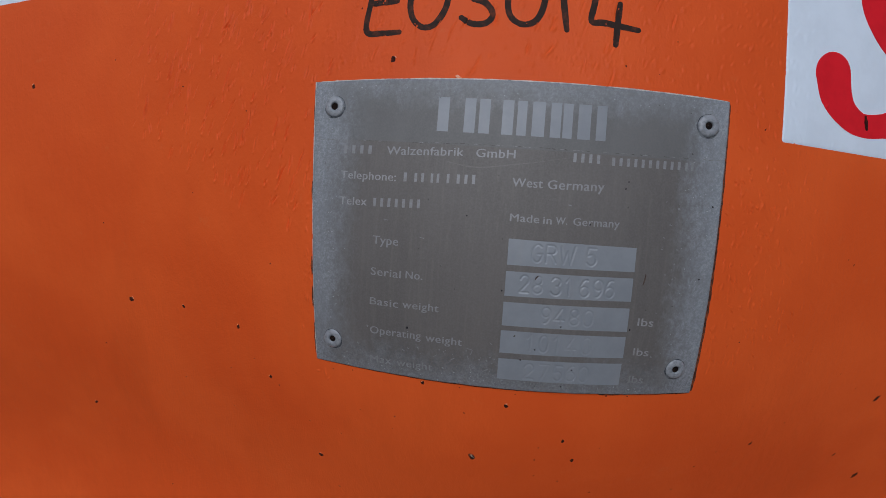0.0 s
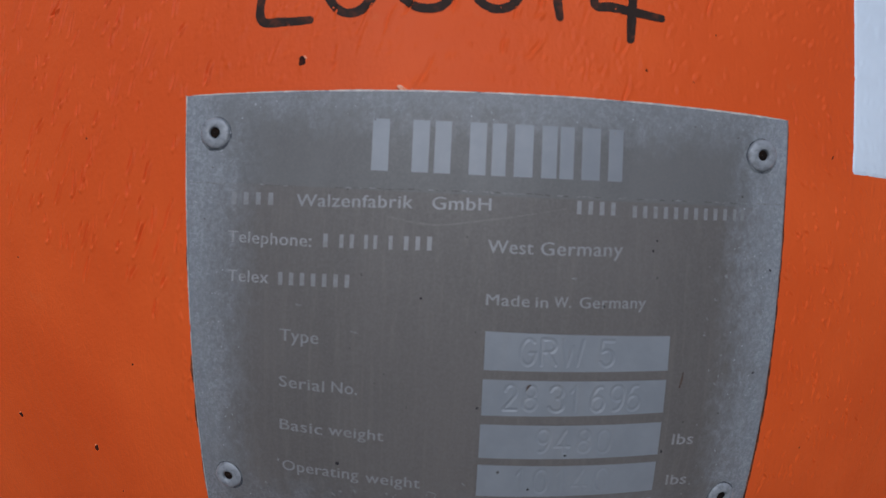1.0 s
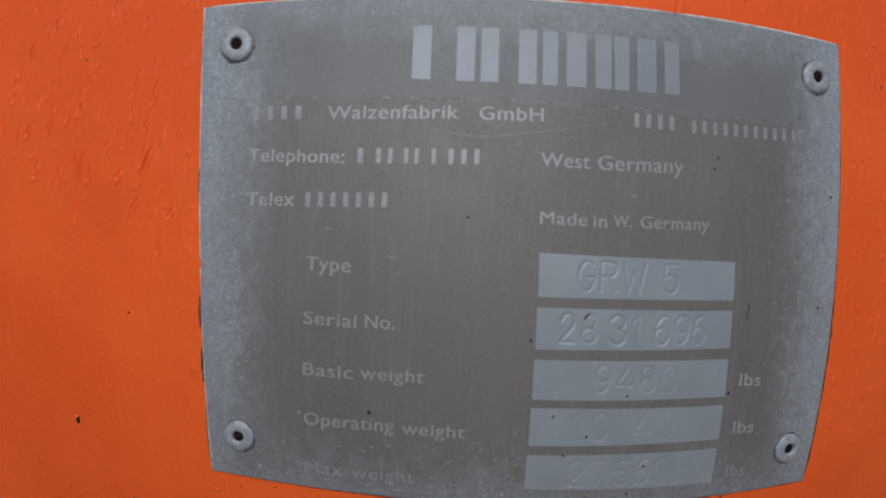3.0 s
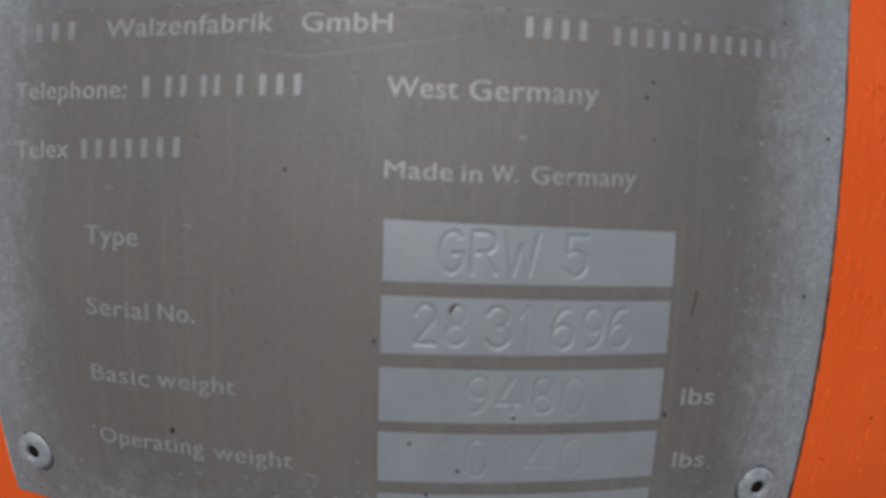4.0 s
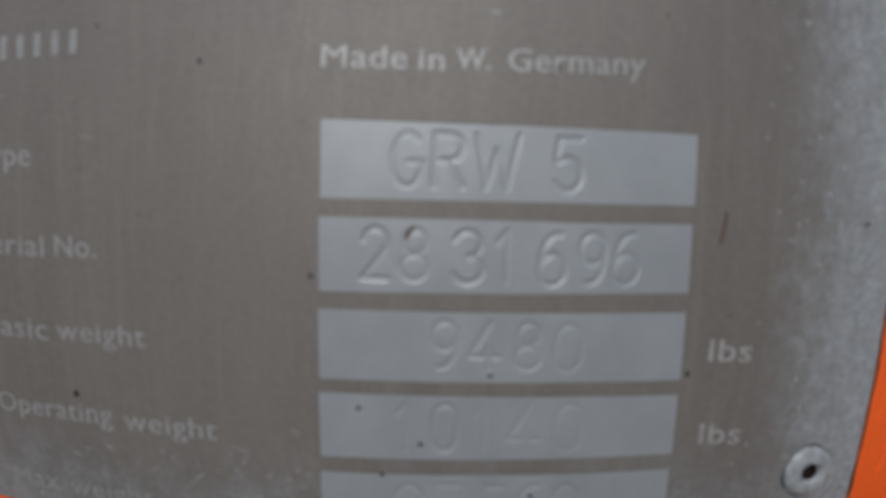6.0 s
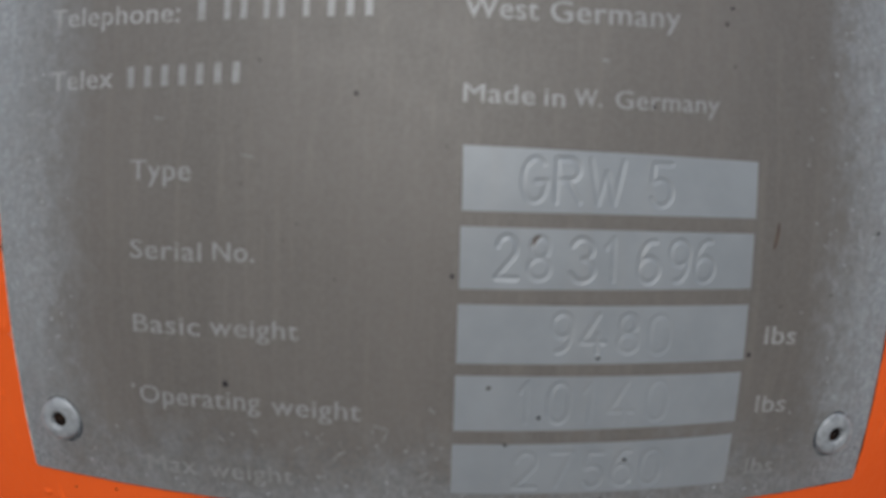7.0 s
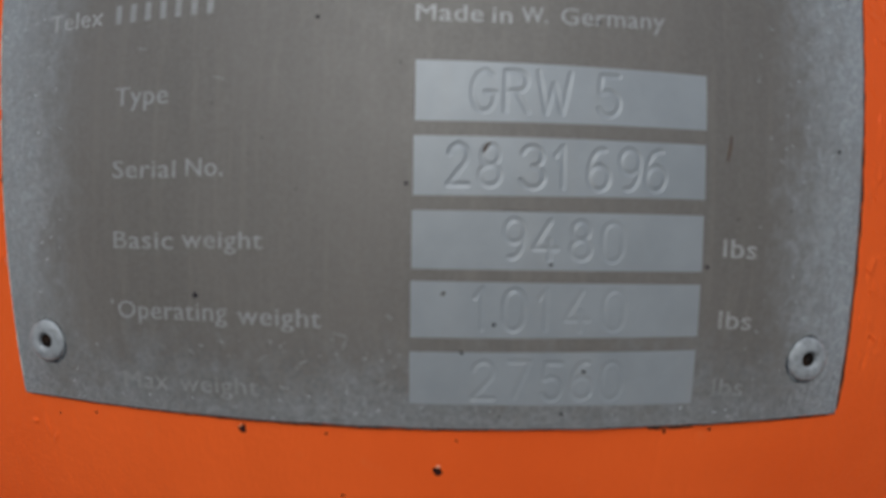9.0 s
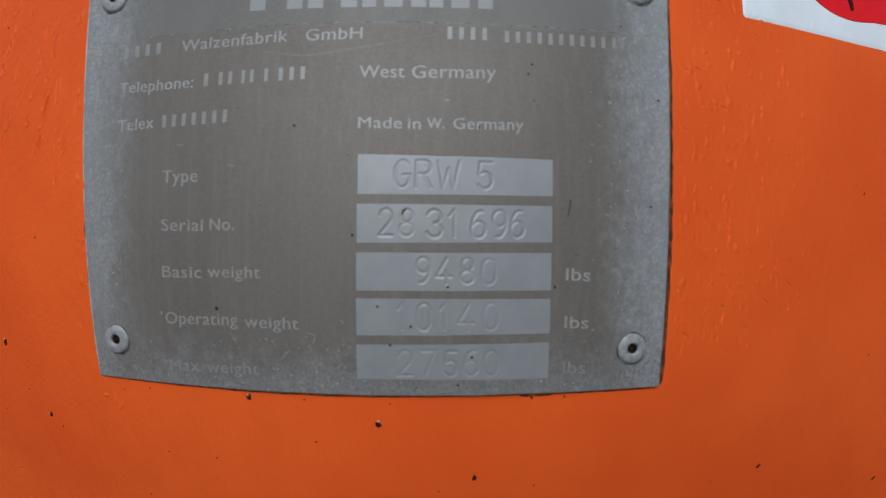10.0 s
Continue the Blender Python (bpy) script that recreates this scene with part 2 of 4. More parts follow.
BLUE = plain_material("blue_vinyl", (0.03, 0.045, 0.14), 0.32, 0.0, (0.025, 0.035, 0.11), 60)
GRIME_SHADE = plain_material("grime_and_shade", (0.055, 0.06, 0.072), 0.9, 0.0, (0.16, 0.17, 0.18), 300, 0.42, 0.62, spec=0.1)
RIM = plain_material("pale_rim", (0.62, 0.57, 0.52), 0.5, 0.0, (0.36, 0.35, 0.35), 400)
FLECK = plain_material("bright_fleck", (0.44, 0.46, 0.48), 0.4, 0.2, (0.33, 0.345, 0.365), 900)
NICK = plain_material("bright_nick", (0.25, 0.255, 0.26), 0.5, 0.1, (0.18, 0.18, 0.18), 900, 0.35, 0.65)
SCRATCH = plain_material("faint_scratch", (0.160, 0.150, 0.140), 0.5, 0.0, (0.135, 0.124, 0.117), 700)
DIRT_SHADE = plain_material("brown_dirt_and_shade", (0.06, 0.027, 0.018), 0.8, 0.0, (0.22, 0.06, 0.025), 450, 0.40, 0.64, spec=0.1)
GROUND = plain_material("gravel", (0.16, 0.15, 0.14), 0.9, 0.0, (0.09, 0.085, 0.08), 40, 0.4, 0.6, 0.01)


# ---- the bulge that the side and the plate follow ----
A, BX, BZ = 0.060, 2.728, 2.808       # metres; roundness across and up
X0, Z0 = 0.0056, -0.0658              # where it stands out furthest
LEAN_X, LEAN_Z = 0.0137, -0.2266      # its lean, so that the plate stands upright
GAP = 0.00098                         # plate's face to the paint


def level_off(d, end, tail):
    """Distance from the crest, easing to a stop past end."""
    a = np.abs(d)
    return np.where(a < end, a, end + tail * np.tanh((a - end) / tail))


def bulge(x, z):
    crest = A * (math.sqrt(1 + 2 * (BX * X0 ** 2 + BZ * Z0 ** 2) / A) - 1)
    u = level_off(x - X0, 0.115, 0.07)
    w = np.where(z > Z0, level_off(z - Z0, 0.22, 0.05), level_off(z - Z0, 0.045, 0.05))
    lean = LEAN_X * x + LEAN_Z * np.sign(z) * level_off(z, 0.10, 0.06)
    return A * (np.sqrt(1 + 2 * (BX * u ** 2 + BZ * w ** 2) / A) - 1) + lean - crest


# runs and blisters in the old paint, on a fine grid
RX0, RX1, RZ0, RZ1, RS = -0.175, 0.130, -0.085, 0.095, 0.00028
gx = np.arange(RX0, RX1, RS)
gz = np.arange(RZ0, RZ1, RS)
relief = np.zeros((len(gz), len(gx)))
rng = np.random.default_rng(5)


def blister(cx, cz, length, width, lean, height):
    i0, i1 = np.searchsorted(gx, (cx - 3 * length, cx + 3 * length))
    j0, j1 = np.searchsorted(gz, (cz - 3 * length, cz + 3 * length))
    if i1 <= i0 or j1 <= j0:
        return
    X, Z = np.meshgrid(gx[i0:i1] - cx, gz[j0:j1] - cz)
    u, v = X * np.cos(lean) + Z * np.sin(lean), -X * np.sin(lean) + Z * np.cos(lean)
    relief[j0:j1, i0:i1] += height * np.exp(-(u / length) ** 2 - (v / width) ** 2)


def run(cx, cz, length, lean, h):
    """A run in the paint: a furrow down to the left with a raised lip along it."""
    n = max(3, int(length / 0.0004))
    bend, kink = rng.uniform(-0.35, 0.35), rng.uniform(-0.15, 0.15)
    for k in range(n):
        u = (k + 0.5) / n
        a = lean + bend * (u - 0.5) + kink * math.sin(9 * u)
        f = math.sin(math.pi * u) ** 0.6 * rng.uniform(0.75, 1.15)
        blister(cx, cz, 0.00042, 0.00034, a, -1.3 * h * f)
        blister(cx + 0.00062 * math.sin(a), cz - 0.00062 * math.cos(a), 0.00045, 0.00038, a, 0.9 * h * f)
        cx, cz = cx - 0.0004 * math.cos(a), cz - 0.0004 * math.sin(a)
    if rng.random() < 0.2:
        blister(cx, cz, 0.00055, 0.0005, lean, 1.2 * h)


starts = []
while len(starts) < 235:              # runs beside and above the plate, well apart
    if rng.random() < 0.86:
        cx = -0.0765 - 0.100 * rng.beta(1.0, 1.4)
        cz = rng.uniform(-0.008 + 0.42 * (-cx - 0.0765), 0.096)
    else:
        cx, cz = rng.uniform(-0.08, 0.06), rng.uniform(0.058, 0.090)
    if all(math.hypot(1.6 * (cx - p), cz - q) > 0.0037 for p, q in starts):
        starts.append((cx, cz))
for cx, cz in starts:
    run(cx, cz, rng.uniform(0.0020, 0.0042) + rng.gamma(1.3, 0.0018), radians(rng.normal(74, 8)), rng.uniform(0.00014, 0.00038) * (1.0 if cx < -0.07 else 0.5))
for _ in range(600):                  # faint pimples between them
    blister(-0.0765 - rng.gamma(1.5, 0.035), rng.triangular(-0.03, 0.03, 0.095), rng.uniform(0.0004, 0.0010),
            rng.uniform(0.00035, 0.0006), radians(rng.uniform(50, 110)), rng.uniform(-0.00005, 0.00008))
for _ in range(420):                  # small blisters on the other side
    cx, cz = 0.0775 + rng.gamma(1.3, 0.017), rng.uniform(-0.05, 0.055)
    size = rng.uniform(0.55, 1.1)
    long, lean, h = rng.uniform(0.0005, 0.0014) * size, radians(rng.uniform(80, 140)), rng.uniform(0.00010, 0.00036)
    blister(cx, cz, long, rng.uniform(0.00032, 0.00055) * size, lean, h)
    if rng.random() < 0.6:
        blister(cx - 0.0006 * size, cz - 0.0002, long * 0.9, 0.00034 * size, lean, -h)
for _ in range(420):                  # orange peel above
    cx, cz, a = rng.uniform(-0.075, 0.11), rng.uniform(0.054, 0.090), radians(rng.uniform(30, 130))
    size, h = rng.uniform(0.0005, 0.0011), rng.uniform(0.00008, 0.00026)
    blister(cx, cz, size, 0.7 * size, a, h)
    blister(cx - 0.8 * size, cz + 0.5 * size, size, 0.6 * size, a, -0.7 * h)
for _ in range(90):                   # a sparse few below
    blister(rng.uniform(-0.15, 0.12), rng.uniform(-0.085, -0.064), rng.uniform(0.0005, 0.0013),
            rng.uniform(0.0004, 0.0007), radians(rng.uniform(60, 100)), rng.uniform(0.00002, 0.00007))
for _ in range(22):                   # crumbs of paint along the plate's rim
    cx, cz = -0.0755 - rng.gamma(1.2, 0.0012), rng.uniform(-0.05, 0.02)
    blister(cx, cz, rng.uniform(0.0006, 0.0013), rng.uniform(0.0003, 0.0005), radians(rng.uniform(60, 110)), rng.uniform(0.0001, 0.00032))
for cx, cz, long, lean in ((-0.0748, -0.0205, 0.0012, 80), (-0.0751, -0.0232, 0.0009, 60), (-0.0747, -0.0262, 0.0008, 110), (-0.0752, -0.0345, 0.0012, 90), (-0.0684, -0.0655, 0.0016, 100), (-0.0667, -0.0678, 0.0011, 60), (-0.0716, -0.0652, 0.0007, 10)):   # curls below its corner
    blister(cx, cz, long, 0.00035, radians(lean), 0.0004)
X, Z = np.meshgrid(gx, gz)
relief += 0.00012 * np.sin(X * 70 + 1.5 * np.sin(Z * 40)) * np.sin(Z * 55 + 2 * np.sin(X * 33))
edge = np.minimum(np.minimum(X - RX0, RX1 - X), np.minimum(Z - RZ0, RZ1 - Z))
relief *= np.clip(edge / 0.012, 0, 1)
under = (np.abs(X) < 0.072) & (Z > -0.057) & (Z < 0.047)
relief[under] = 0.0


def paint_y(x, z):
    """Where the paint's surface lies at (x, z)."""
    i = np.clip(np.round((np.asarray(x) - RX0) / RS).astype(int), 0, len(gx) - 1)
    j = np.clip(np.round((np.asarray(z) - RZ0) / RS).astype(int), 0, len(gz) - 1)
    return bulge(x, z) + GAP - relief[j, i]


def plate_y(x, z):
    return bulge(np.asarray(x), np.asarray(z))


# ---- mesh helpers ----
FLAT = ("ink_stroke", "paint_chip", "speck", "score_mark", "dirt_shade_line", "red_mark", "lettering", "lettering_bar", "mark_block", "bare_rim", "torn_edge", "scuff", "scratch")


def link(name, me, material, parent=None, label=""):
    for p in me.polygons:
        p.use_smooth = name not in FLAT
    me.materials.append(material)
    ob = new(name, me)
    if parent:
        ob.parent = parent
    return tagged(ob, label)


def mesh(name, verts, faces):
    me = bpy.data.meshes.new(name)
    me.from_pydata([tuple(v) for v in verts], [], [tuple(f) for f in faces])
    me.update()
    return me


def holder(name, label, category, group="", kind=""):
    """An Empty at the middle of the plate's face, for a thing made of parts."""
    ob = new(name)
    ob.empty_display_size = 0.02
    ob.location = (0, 0, H)
    return tagged(ob, label, category, group, kind)


def sheet(xs, zs, depth, keep=None):
    """A grid sheet over xs, zs at y = depth(x, z)."""
    Xg, Zg = np.meshgrid(xs, zs)
    Y = depth(Xg, Zg)
    verts = np.stack([Xg.ravel(), Y.ravel(), Zg.ravel()], 1)
    n = len(xs)
    faces = [(j * n + i, j * n + i + 1, (j + 1) * n + i + 1, (j + 1) * n + i)
             for j in range(len(zs) - 1) for i in range(n - 1) if keep is None or keep(i, j)]
    return verts, faces


def smooth_line(points, steps=8):
    pts = [np.array(p, float) for p in points]
    pts = [2 * pts[0] - pts[1]] + pts + [2 * pts[-1] - pts[-2]]
    out = []
    for a, b, c, d in zip(pts, pts[1:], pts[2:], pts[3:]):
        for k in range(steps):
            t = k / steps
            out.append(0.5 * (2 * b + (c - a) * t + (2 * a - 5 * b + 4 * c - d) * t * t + (3 * b - a - 3 * c + d) * t ** 3))
    return np.array(out + [pts[-2]])


def ribbon(name, points, widths, depth, lift, across=4, steps=8, wobble=0.0):
    """A stroke along points (metres, x and z) with round ends, lying on depth, lift proud of it, with real edges."""
    line = smooth_line(points, steps)
    w = np.interp(np.linspace(0, 1, len(line)), np.linspace(0, 1, len(widths)), widths) / 2
    if wobble:
        w = w * (1 + wobble * rng.uniform(-1, 1, len(w)))
    d = np.gradient(line, axis=0)
    d /= np.linalg.norm(d, axis=1)[:, None] + 1e-12
    for end, sgn in ((0, -1), (-1, 1)):       # round ends
        caps = [(line[end] + sgn * d[end] * w[end] * math.sin(a), w[end] * max(math.cos(a), 0.12), d[end]) for a in (0.25, 0.5, 0.75, 1.0, 1.25, 1.45)]
        P, W, D = np.array([c[0] for c in caps]), np.array([c[1] for c in caps]), np.array([c[2] for c in caps])
        if end == 0:
            line, w, d = np.vstack([P[::-1], line]), np.r_[W[::-1], w], np.vstack([D, d])
        else:
            line, w, d = np.vstack([line, P]), np.r_[w, W], np.vstack([d, D])
    nrm = np.stack([-d[:, 1], d[:, 0]], 1)
    verts, faces = [], []
    m = across + 3
    for p, q, r in zip(line, nrm, w):
        for k in range(across + 1):
            c = p + q * r * (1 - 2 * k / across)
            verts.append((c[0], depth(c[0], c[1]) - lift, c[1]))
        for s in (-1, 1):
            c = p + q * r * s
            verts.append((c[0], depth(c[0], c[1]) + 0.0002, c[1]))
    for i in range(len(line) - 1):
        a, b = i * m, (i + 1) * m
        for k in range(across):
            faces.append((a + k, b + k, b + k + 1, a + k + 1))
        faces.append((a + across + 2, b + across + 2, b, a))
        faces.append((a + across, b + across, b + across + 1, a + across + 1))
    return mesh(name, verts, faces)


def blot(name, cx, cz, r, depth, lift, lean=0.0, long=1.0, ragged=0.2, n=16):
    """An irregular flake outline, a little proud, with a sunk middle."""
    verts, faces = [], []
    ca, sa = math.cos(lean), math.sin(lean)
    lobes = [(k, rng.uniform(0, 6.28), rng.uniform(0.3, 1.0) / k) for k in (1, 2, 3, 4, 5)]
    rr = [r * max(0.35, 1 + 1.3 * ragged * sum(w * math.cos(k * 2 * math.pi * i / n + p) for k, p, w in lobes)) for i in range(n)]
    for ring, (s, up) in enumerate(((1.0, -0.0001), (0.93, lift), (0.45, lift * 0.75))):
        for k in range(n):
            a = 2 * math.pi * k / n
            u, v = rr[k] * s * math.cos(a) * long, rr[k] * s * math.sin(a)
            x, z = cx + u * ca - v * sa, cz + u * sa + v * ca
            verts.append((x, float(depth(x, z)) - up, z))
    verts.append((cx, float(depth(cx, cz)) - lift * 0.7, cz))
    for ring in (0, 1):
        for k in range(n):
            a, b = ring * n + k, ring * n + (k + 1) % n
            faces.append((a, b, b + n, a + n))
    for k in range(n):
        faces.append((2 * n + k, 2 * n + (k + 1) % n, 3 * n))
    return mesh(name, verts, faces)


# ---- the ground and the machine's side ----
ground = link("ground", mesh("ground", [(-400, -400, 0), (400, -400, 0), (400, 400, 0), (-400, 400, 0)], [(0, 1, 2, 3)]), GROUND)
tagged(ground, "bare grey gravel yard under the machine", "ground", kind="structure")

body = holder("machine_body", "orange painted steel machine body with chipped and blistered paint", "machine body")
xs = np.unique(np.round(np.concatenate([np.linspace(-0.5, RX0, 40), gx, np.linspace(RX1, 0.5, 40)]), 6))
zs = np.unique(np.round(np.concatenate([np.linspace(-H, -0.3, 16), np.linspace(-0.3, RZ0, 30), gz, np.linspace(RZ1, 0.35, 36)]), 6))
hid_x = (np.abs(xs[:-1]) < 0.069) & (np.abs(xs[1:]) < 0.069)
hid_z = (zs[:-1] > -0.054) & (zs[1:] < 0.047)
v, f = sheet(xs, zs, paint_y, lambda i, j: not (hid_x[i] and hid_z[j]))   # left open where the plate covers it
front = link("front_panel", mesh("front_panel", v, f), PAINT, body)
side_z = zs[::6] if (len(zs) - 1) % 6 == 0 else np.r_[zs[::6], zs[-1]]


def side(x):
    y0 = paint_y(np.full(len(side_z), x), side_z)
    verts = [(x, y, z) for y, z in zip(y0, side_z)] + [(x, 1.0, z) for z in side_z]
    n = len(side_z)
    return mesh("side_panel", verts, [(i, i + 1, n + i + 1, n + i) for i in range(n - 1)])


for x in (-0.5, 0.5):
    link("side_panel", side(x), PAINT, body)
link("rear_panel", mesh("rear_panel", [(-0.5, 1, -H), (0.5, 1, -H), (0.5, 1, 0.35), (-0.5, 1, 0.35)], [(0, 1, 2, 3)]), PAINT, body)
top_x = np.linspace(-0.5, 0.5, 41)
ty = paint_y(top_x, np.full(41, 0.35))
link("top_panel", mesh("top_panel", [(x, y, 0.35) for x, y in zip(top_x, ty)] + [(x, 1.0, 0.35) for x in top_x],
                       [(i, i + 1, 42 + i, 41 + i) for i in range(40)]), PAINT, body)

# ---- the rating plate ----
plate = holder("rating_plate", "weathered grey aluminium rating plate with worn edges, riveted to orange paint", "rating plate")


def left_edge(z):
    return -0.0743 - 0.043 * z


def right_edge(z):
    return 0.0752 + 0.006 * z


def top_edge(x):
    return 0.0500 + 0.006 * x + 0.0023 * (1 - (x / 0.0765) ** 2)


def bottom_edge(x):
    return -0.0588 + 0.0068 * x


# the five blank fields: left-top, right-top, right-bottom, left-bottom corners
FIELDS = [((0.5, a), (45.4, b), (45.5, c), (0.6, d))
          for a, b, c, d in ((-2.6, -3.0, -11.5, -11.8), (-14.0, -13.8, -22.2, -22.9), (-25.1, -24.7, -33.4, -33.8), (-35.6, -35.4, -43.6, -44.2), (-46.4, -45.8, -54.6, -54.6))]


def plate_grid():
    """The plate's face with openings for the fields, its rim and its back."""
    us = np.unique(np.round(np.r_[np.linspace(-1, 1, 301), -0.995, 0.995, 0.985, -0.985], 4))
    ws = np.unique(np.round(np.r_[np.linspace(-1, 1, 301), -0.996, 0.996], 4))
    nu, nw = len(us), len(ws)
    verts = []
    ragx = 0.00006 * np.convolve(rng.standard_normal(nw + 10), np.ones(11) / 3.3, "valid")
    ragz = 0.00006 * np.convolve(rng.standard_normal(nu + 10), np.ones(11) / 3.3, "valid")
    U, W = np.meshgrid(us, ws)
    x, z = U * 0.0755, -0.005 + W * 0.056
    for _ in range(3):
        l, e, b, t = left_edge(z), right_edge(z), bottom_edge(x), top_edge(x)
        x, z = l + (U + 1) / 2 * (e - l), b + (W + 1) / 2 * (t - b)
    x = x + (np.abs(U) > 0.999) * ragx[:, None]
    z = z + (np.abs(W) > 0.999) * ragz[None, :]

    sunk = np.zeros(x.shape, bool)        # the sheet gives way under the fields
    for a, b, c, d in FIELDS:
        u = (x * 1000 - a[0]) / (b[0] - a[0])
        sunk |= (u > 0.0125) & (u < 0.9875) & (z * 1000 > d[1] + (c[1] - d[1]) * u + 0.42) & (z * 1000 < a[1] + (b[1] - a[1]) * u - 0.42)
    face_y = plate_y(x, z) + 0.00012 * (np.maximum(np.abs(U), np.abs(W)) > 0.9985) + 0.0005 * sunk
    verts = [(p, q, v) for y in (face_y, plate_y(x, z) + 0.0009) for p, q, v in zip(x.ravel(), y.ravel(), z.ravel())]
    faces = []
    n = nu * nw

    for j in range(nw - 1):
        for i in range(nu - 1):
            q = (j * nu + i, j * nu + i + 1, (j + 1) * nu + i + 1, (j + 1) * nu + i)
            if not (sunk[j, i] and sunk[j + 1, i + 1] and sunk[j, i + 1] and sunk[j + 1, i]):
                faces.append(q)
            faces.append(tuple(n + k for k in reversed(q)))
    rim = [i for i in range(nu)] + [j * nu + nu - 1 for j in range(1, nw)] + \
          [(nw - 1) * nu + i for i in range(nu - 2, -1, -1)] + [j * nu for j in range(nw - 2, 0, -1)]
    for a, b in zip(rim, rim[1:] + rim[:1]):
        faces.append((a, n + a, n + b, b))
    return mesh("plate_sheet", verts, faces)


link("plate_sheet", plate_grid(), PLATE, plate)

# stamped figures: strokes in a cell 1 wide and 1.5 high


def arc(cx, cz, rx, rz, a0, a1, n=14):
    return [(cx + rx * math.cos(radians(a0 + (a1 - a0) * k / n)), cz + rz * math.sin(radians(a0 + (a1 - a0) * k / n))) for k in range(n + 1)]


GLYPHS = {
    "0": [arc(0.5, 1.0, 0.42, 0.5, 0, 180, 10) + arc(0.5, 0.5, 0.42, 0.5, 180, 360, 10) + [(0.92, 1.0)]],
    "1": [[(0.18, 1.15), (0.55, 1.5), (0.55, 0.0)]],
    "2": [arc(0.5, 1.08, 0.40, 0.42, 170, -35, 12) + [(0.08, 0.02), (0.95, 0.02)]],
    "3": [arc(0.48, 1.12, 0.38, 0.38, 160, -80, 12), arc(0.48, 0.38, 0.44, 0.40, 85, -160, 12)],
    "4": [[(0.68, 0.0), (0.68, 0.75)], [(0.72, 1.5), (0.05, 0.42), (0.98, 0.42)]],
    "5": [[(0.9, 1.48), (0.2, 1.48), (0.13, 0.85)] + arc(0.48, 0.46, 0.44, 0.46, 130, -150, 14)],
    "6": [arc(0.5, 0.45, 0.42, 0.45, 0, 360, 18), arc(0.62, 0.52, 0.54, 0.97, 180, 80, 9)],
    "7": [[(0.08, 1.48), (0.92, 1.48), (0.35, 0.0)]],
    "8": [arc(0.5, 1.12, 0.35, 0.37, 0, 360, 16), arc(0.5, 0.38, 0.42, 0.38, 0, 360, 16)],
    "9": [arc(0.5, 1.05, 0.42, 0.45, 0, 360, 18), arc(0.38, 0.98, 0.54, 0.97, 0, -100, 9)],
    "G": [arc(0.5, 0.75, 0.44, 0.75, 50, 320, 18) + [(0.92, 0.7), (0.55, 0.7)]],
    "R": [[(0.1, 0.0), (0.1, 1.48), (0.55, 1.48)] + arc(0.55, 1.11, 0.36, 0.37, 80, -90, 8) + [(0.1, 0.74)], [(0.5, 0.74), (0.95, 0.0)]],
    "W": [[(0.0, 1.5), (0.25, 0.0), (0.5, 1.1), (0.75, 0.0), (1.0, 1.5)]],
}
# what is stamped in each field: text with a place for each figure, foot of the row, width of a cell, depth
STAMPS = [
    ("GRW5", ((8.8, 12.9), (13.6, 17.6), (18.9, 23.8), (27.8, 31.6)), -10.2, 4.1, 0.15),
    ("2831696", ((5.5, 8.9), (10.1, 13.8), (16.3, 20.3), (21.2, 24.2), (26.5, 30.2), (31.4, 35.0), (35.5, 39.1)), -21.3, 4.05, 0.165),
    ("9480", ((14.1, 17.6), (18.6, 22.3), (24.1, 27.7), (29.0, 32.7)), -32.0, 3.85, 0.15),
    ("10140", ((9.7, 12.6), (14.3, 17.9), (19.3, 22.3), (23.7, 27.6), (29.6, 33.4)), -42.7, 4.1, 0.15),
    ("27560", ((9.9, 13.6), (15.3, 19.0), (20.7, 24.0), (25.2, 28.9), (29.9, 33.6)), -53.6, 3.95, 0.13),
]


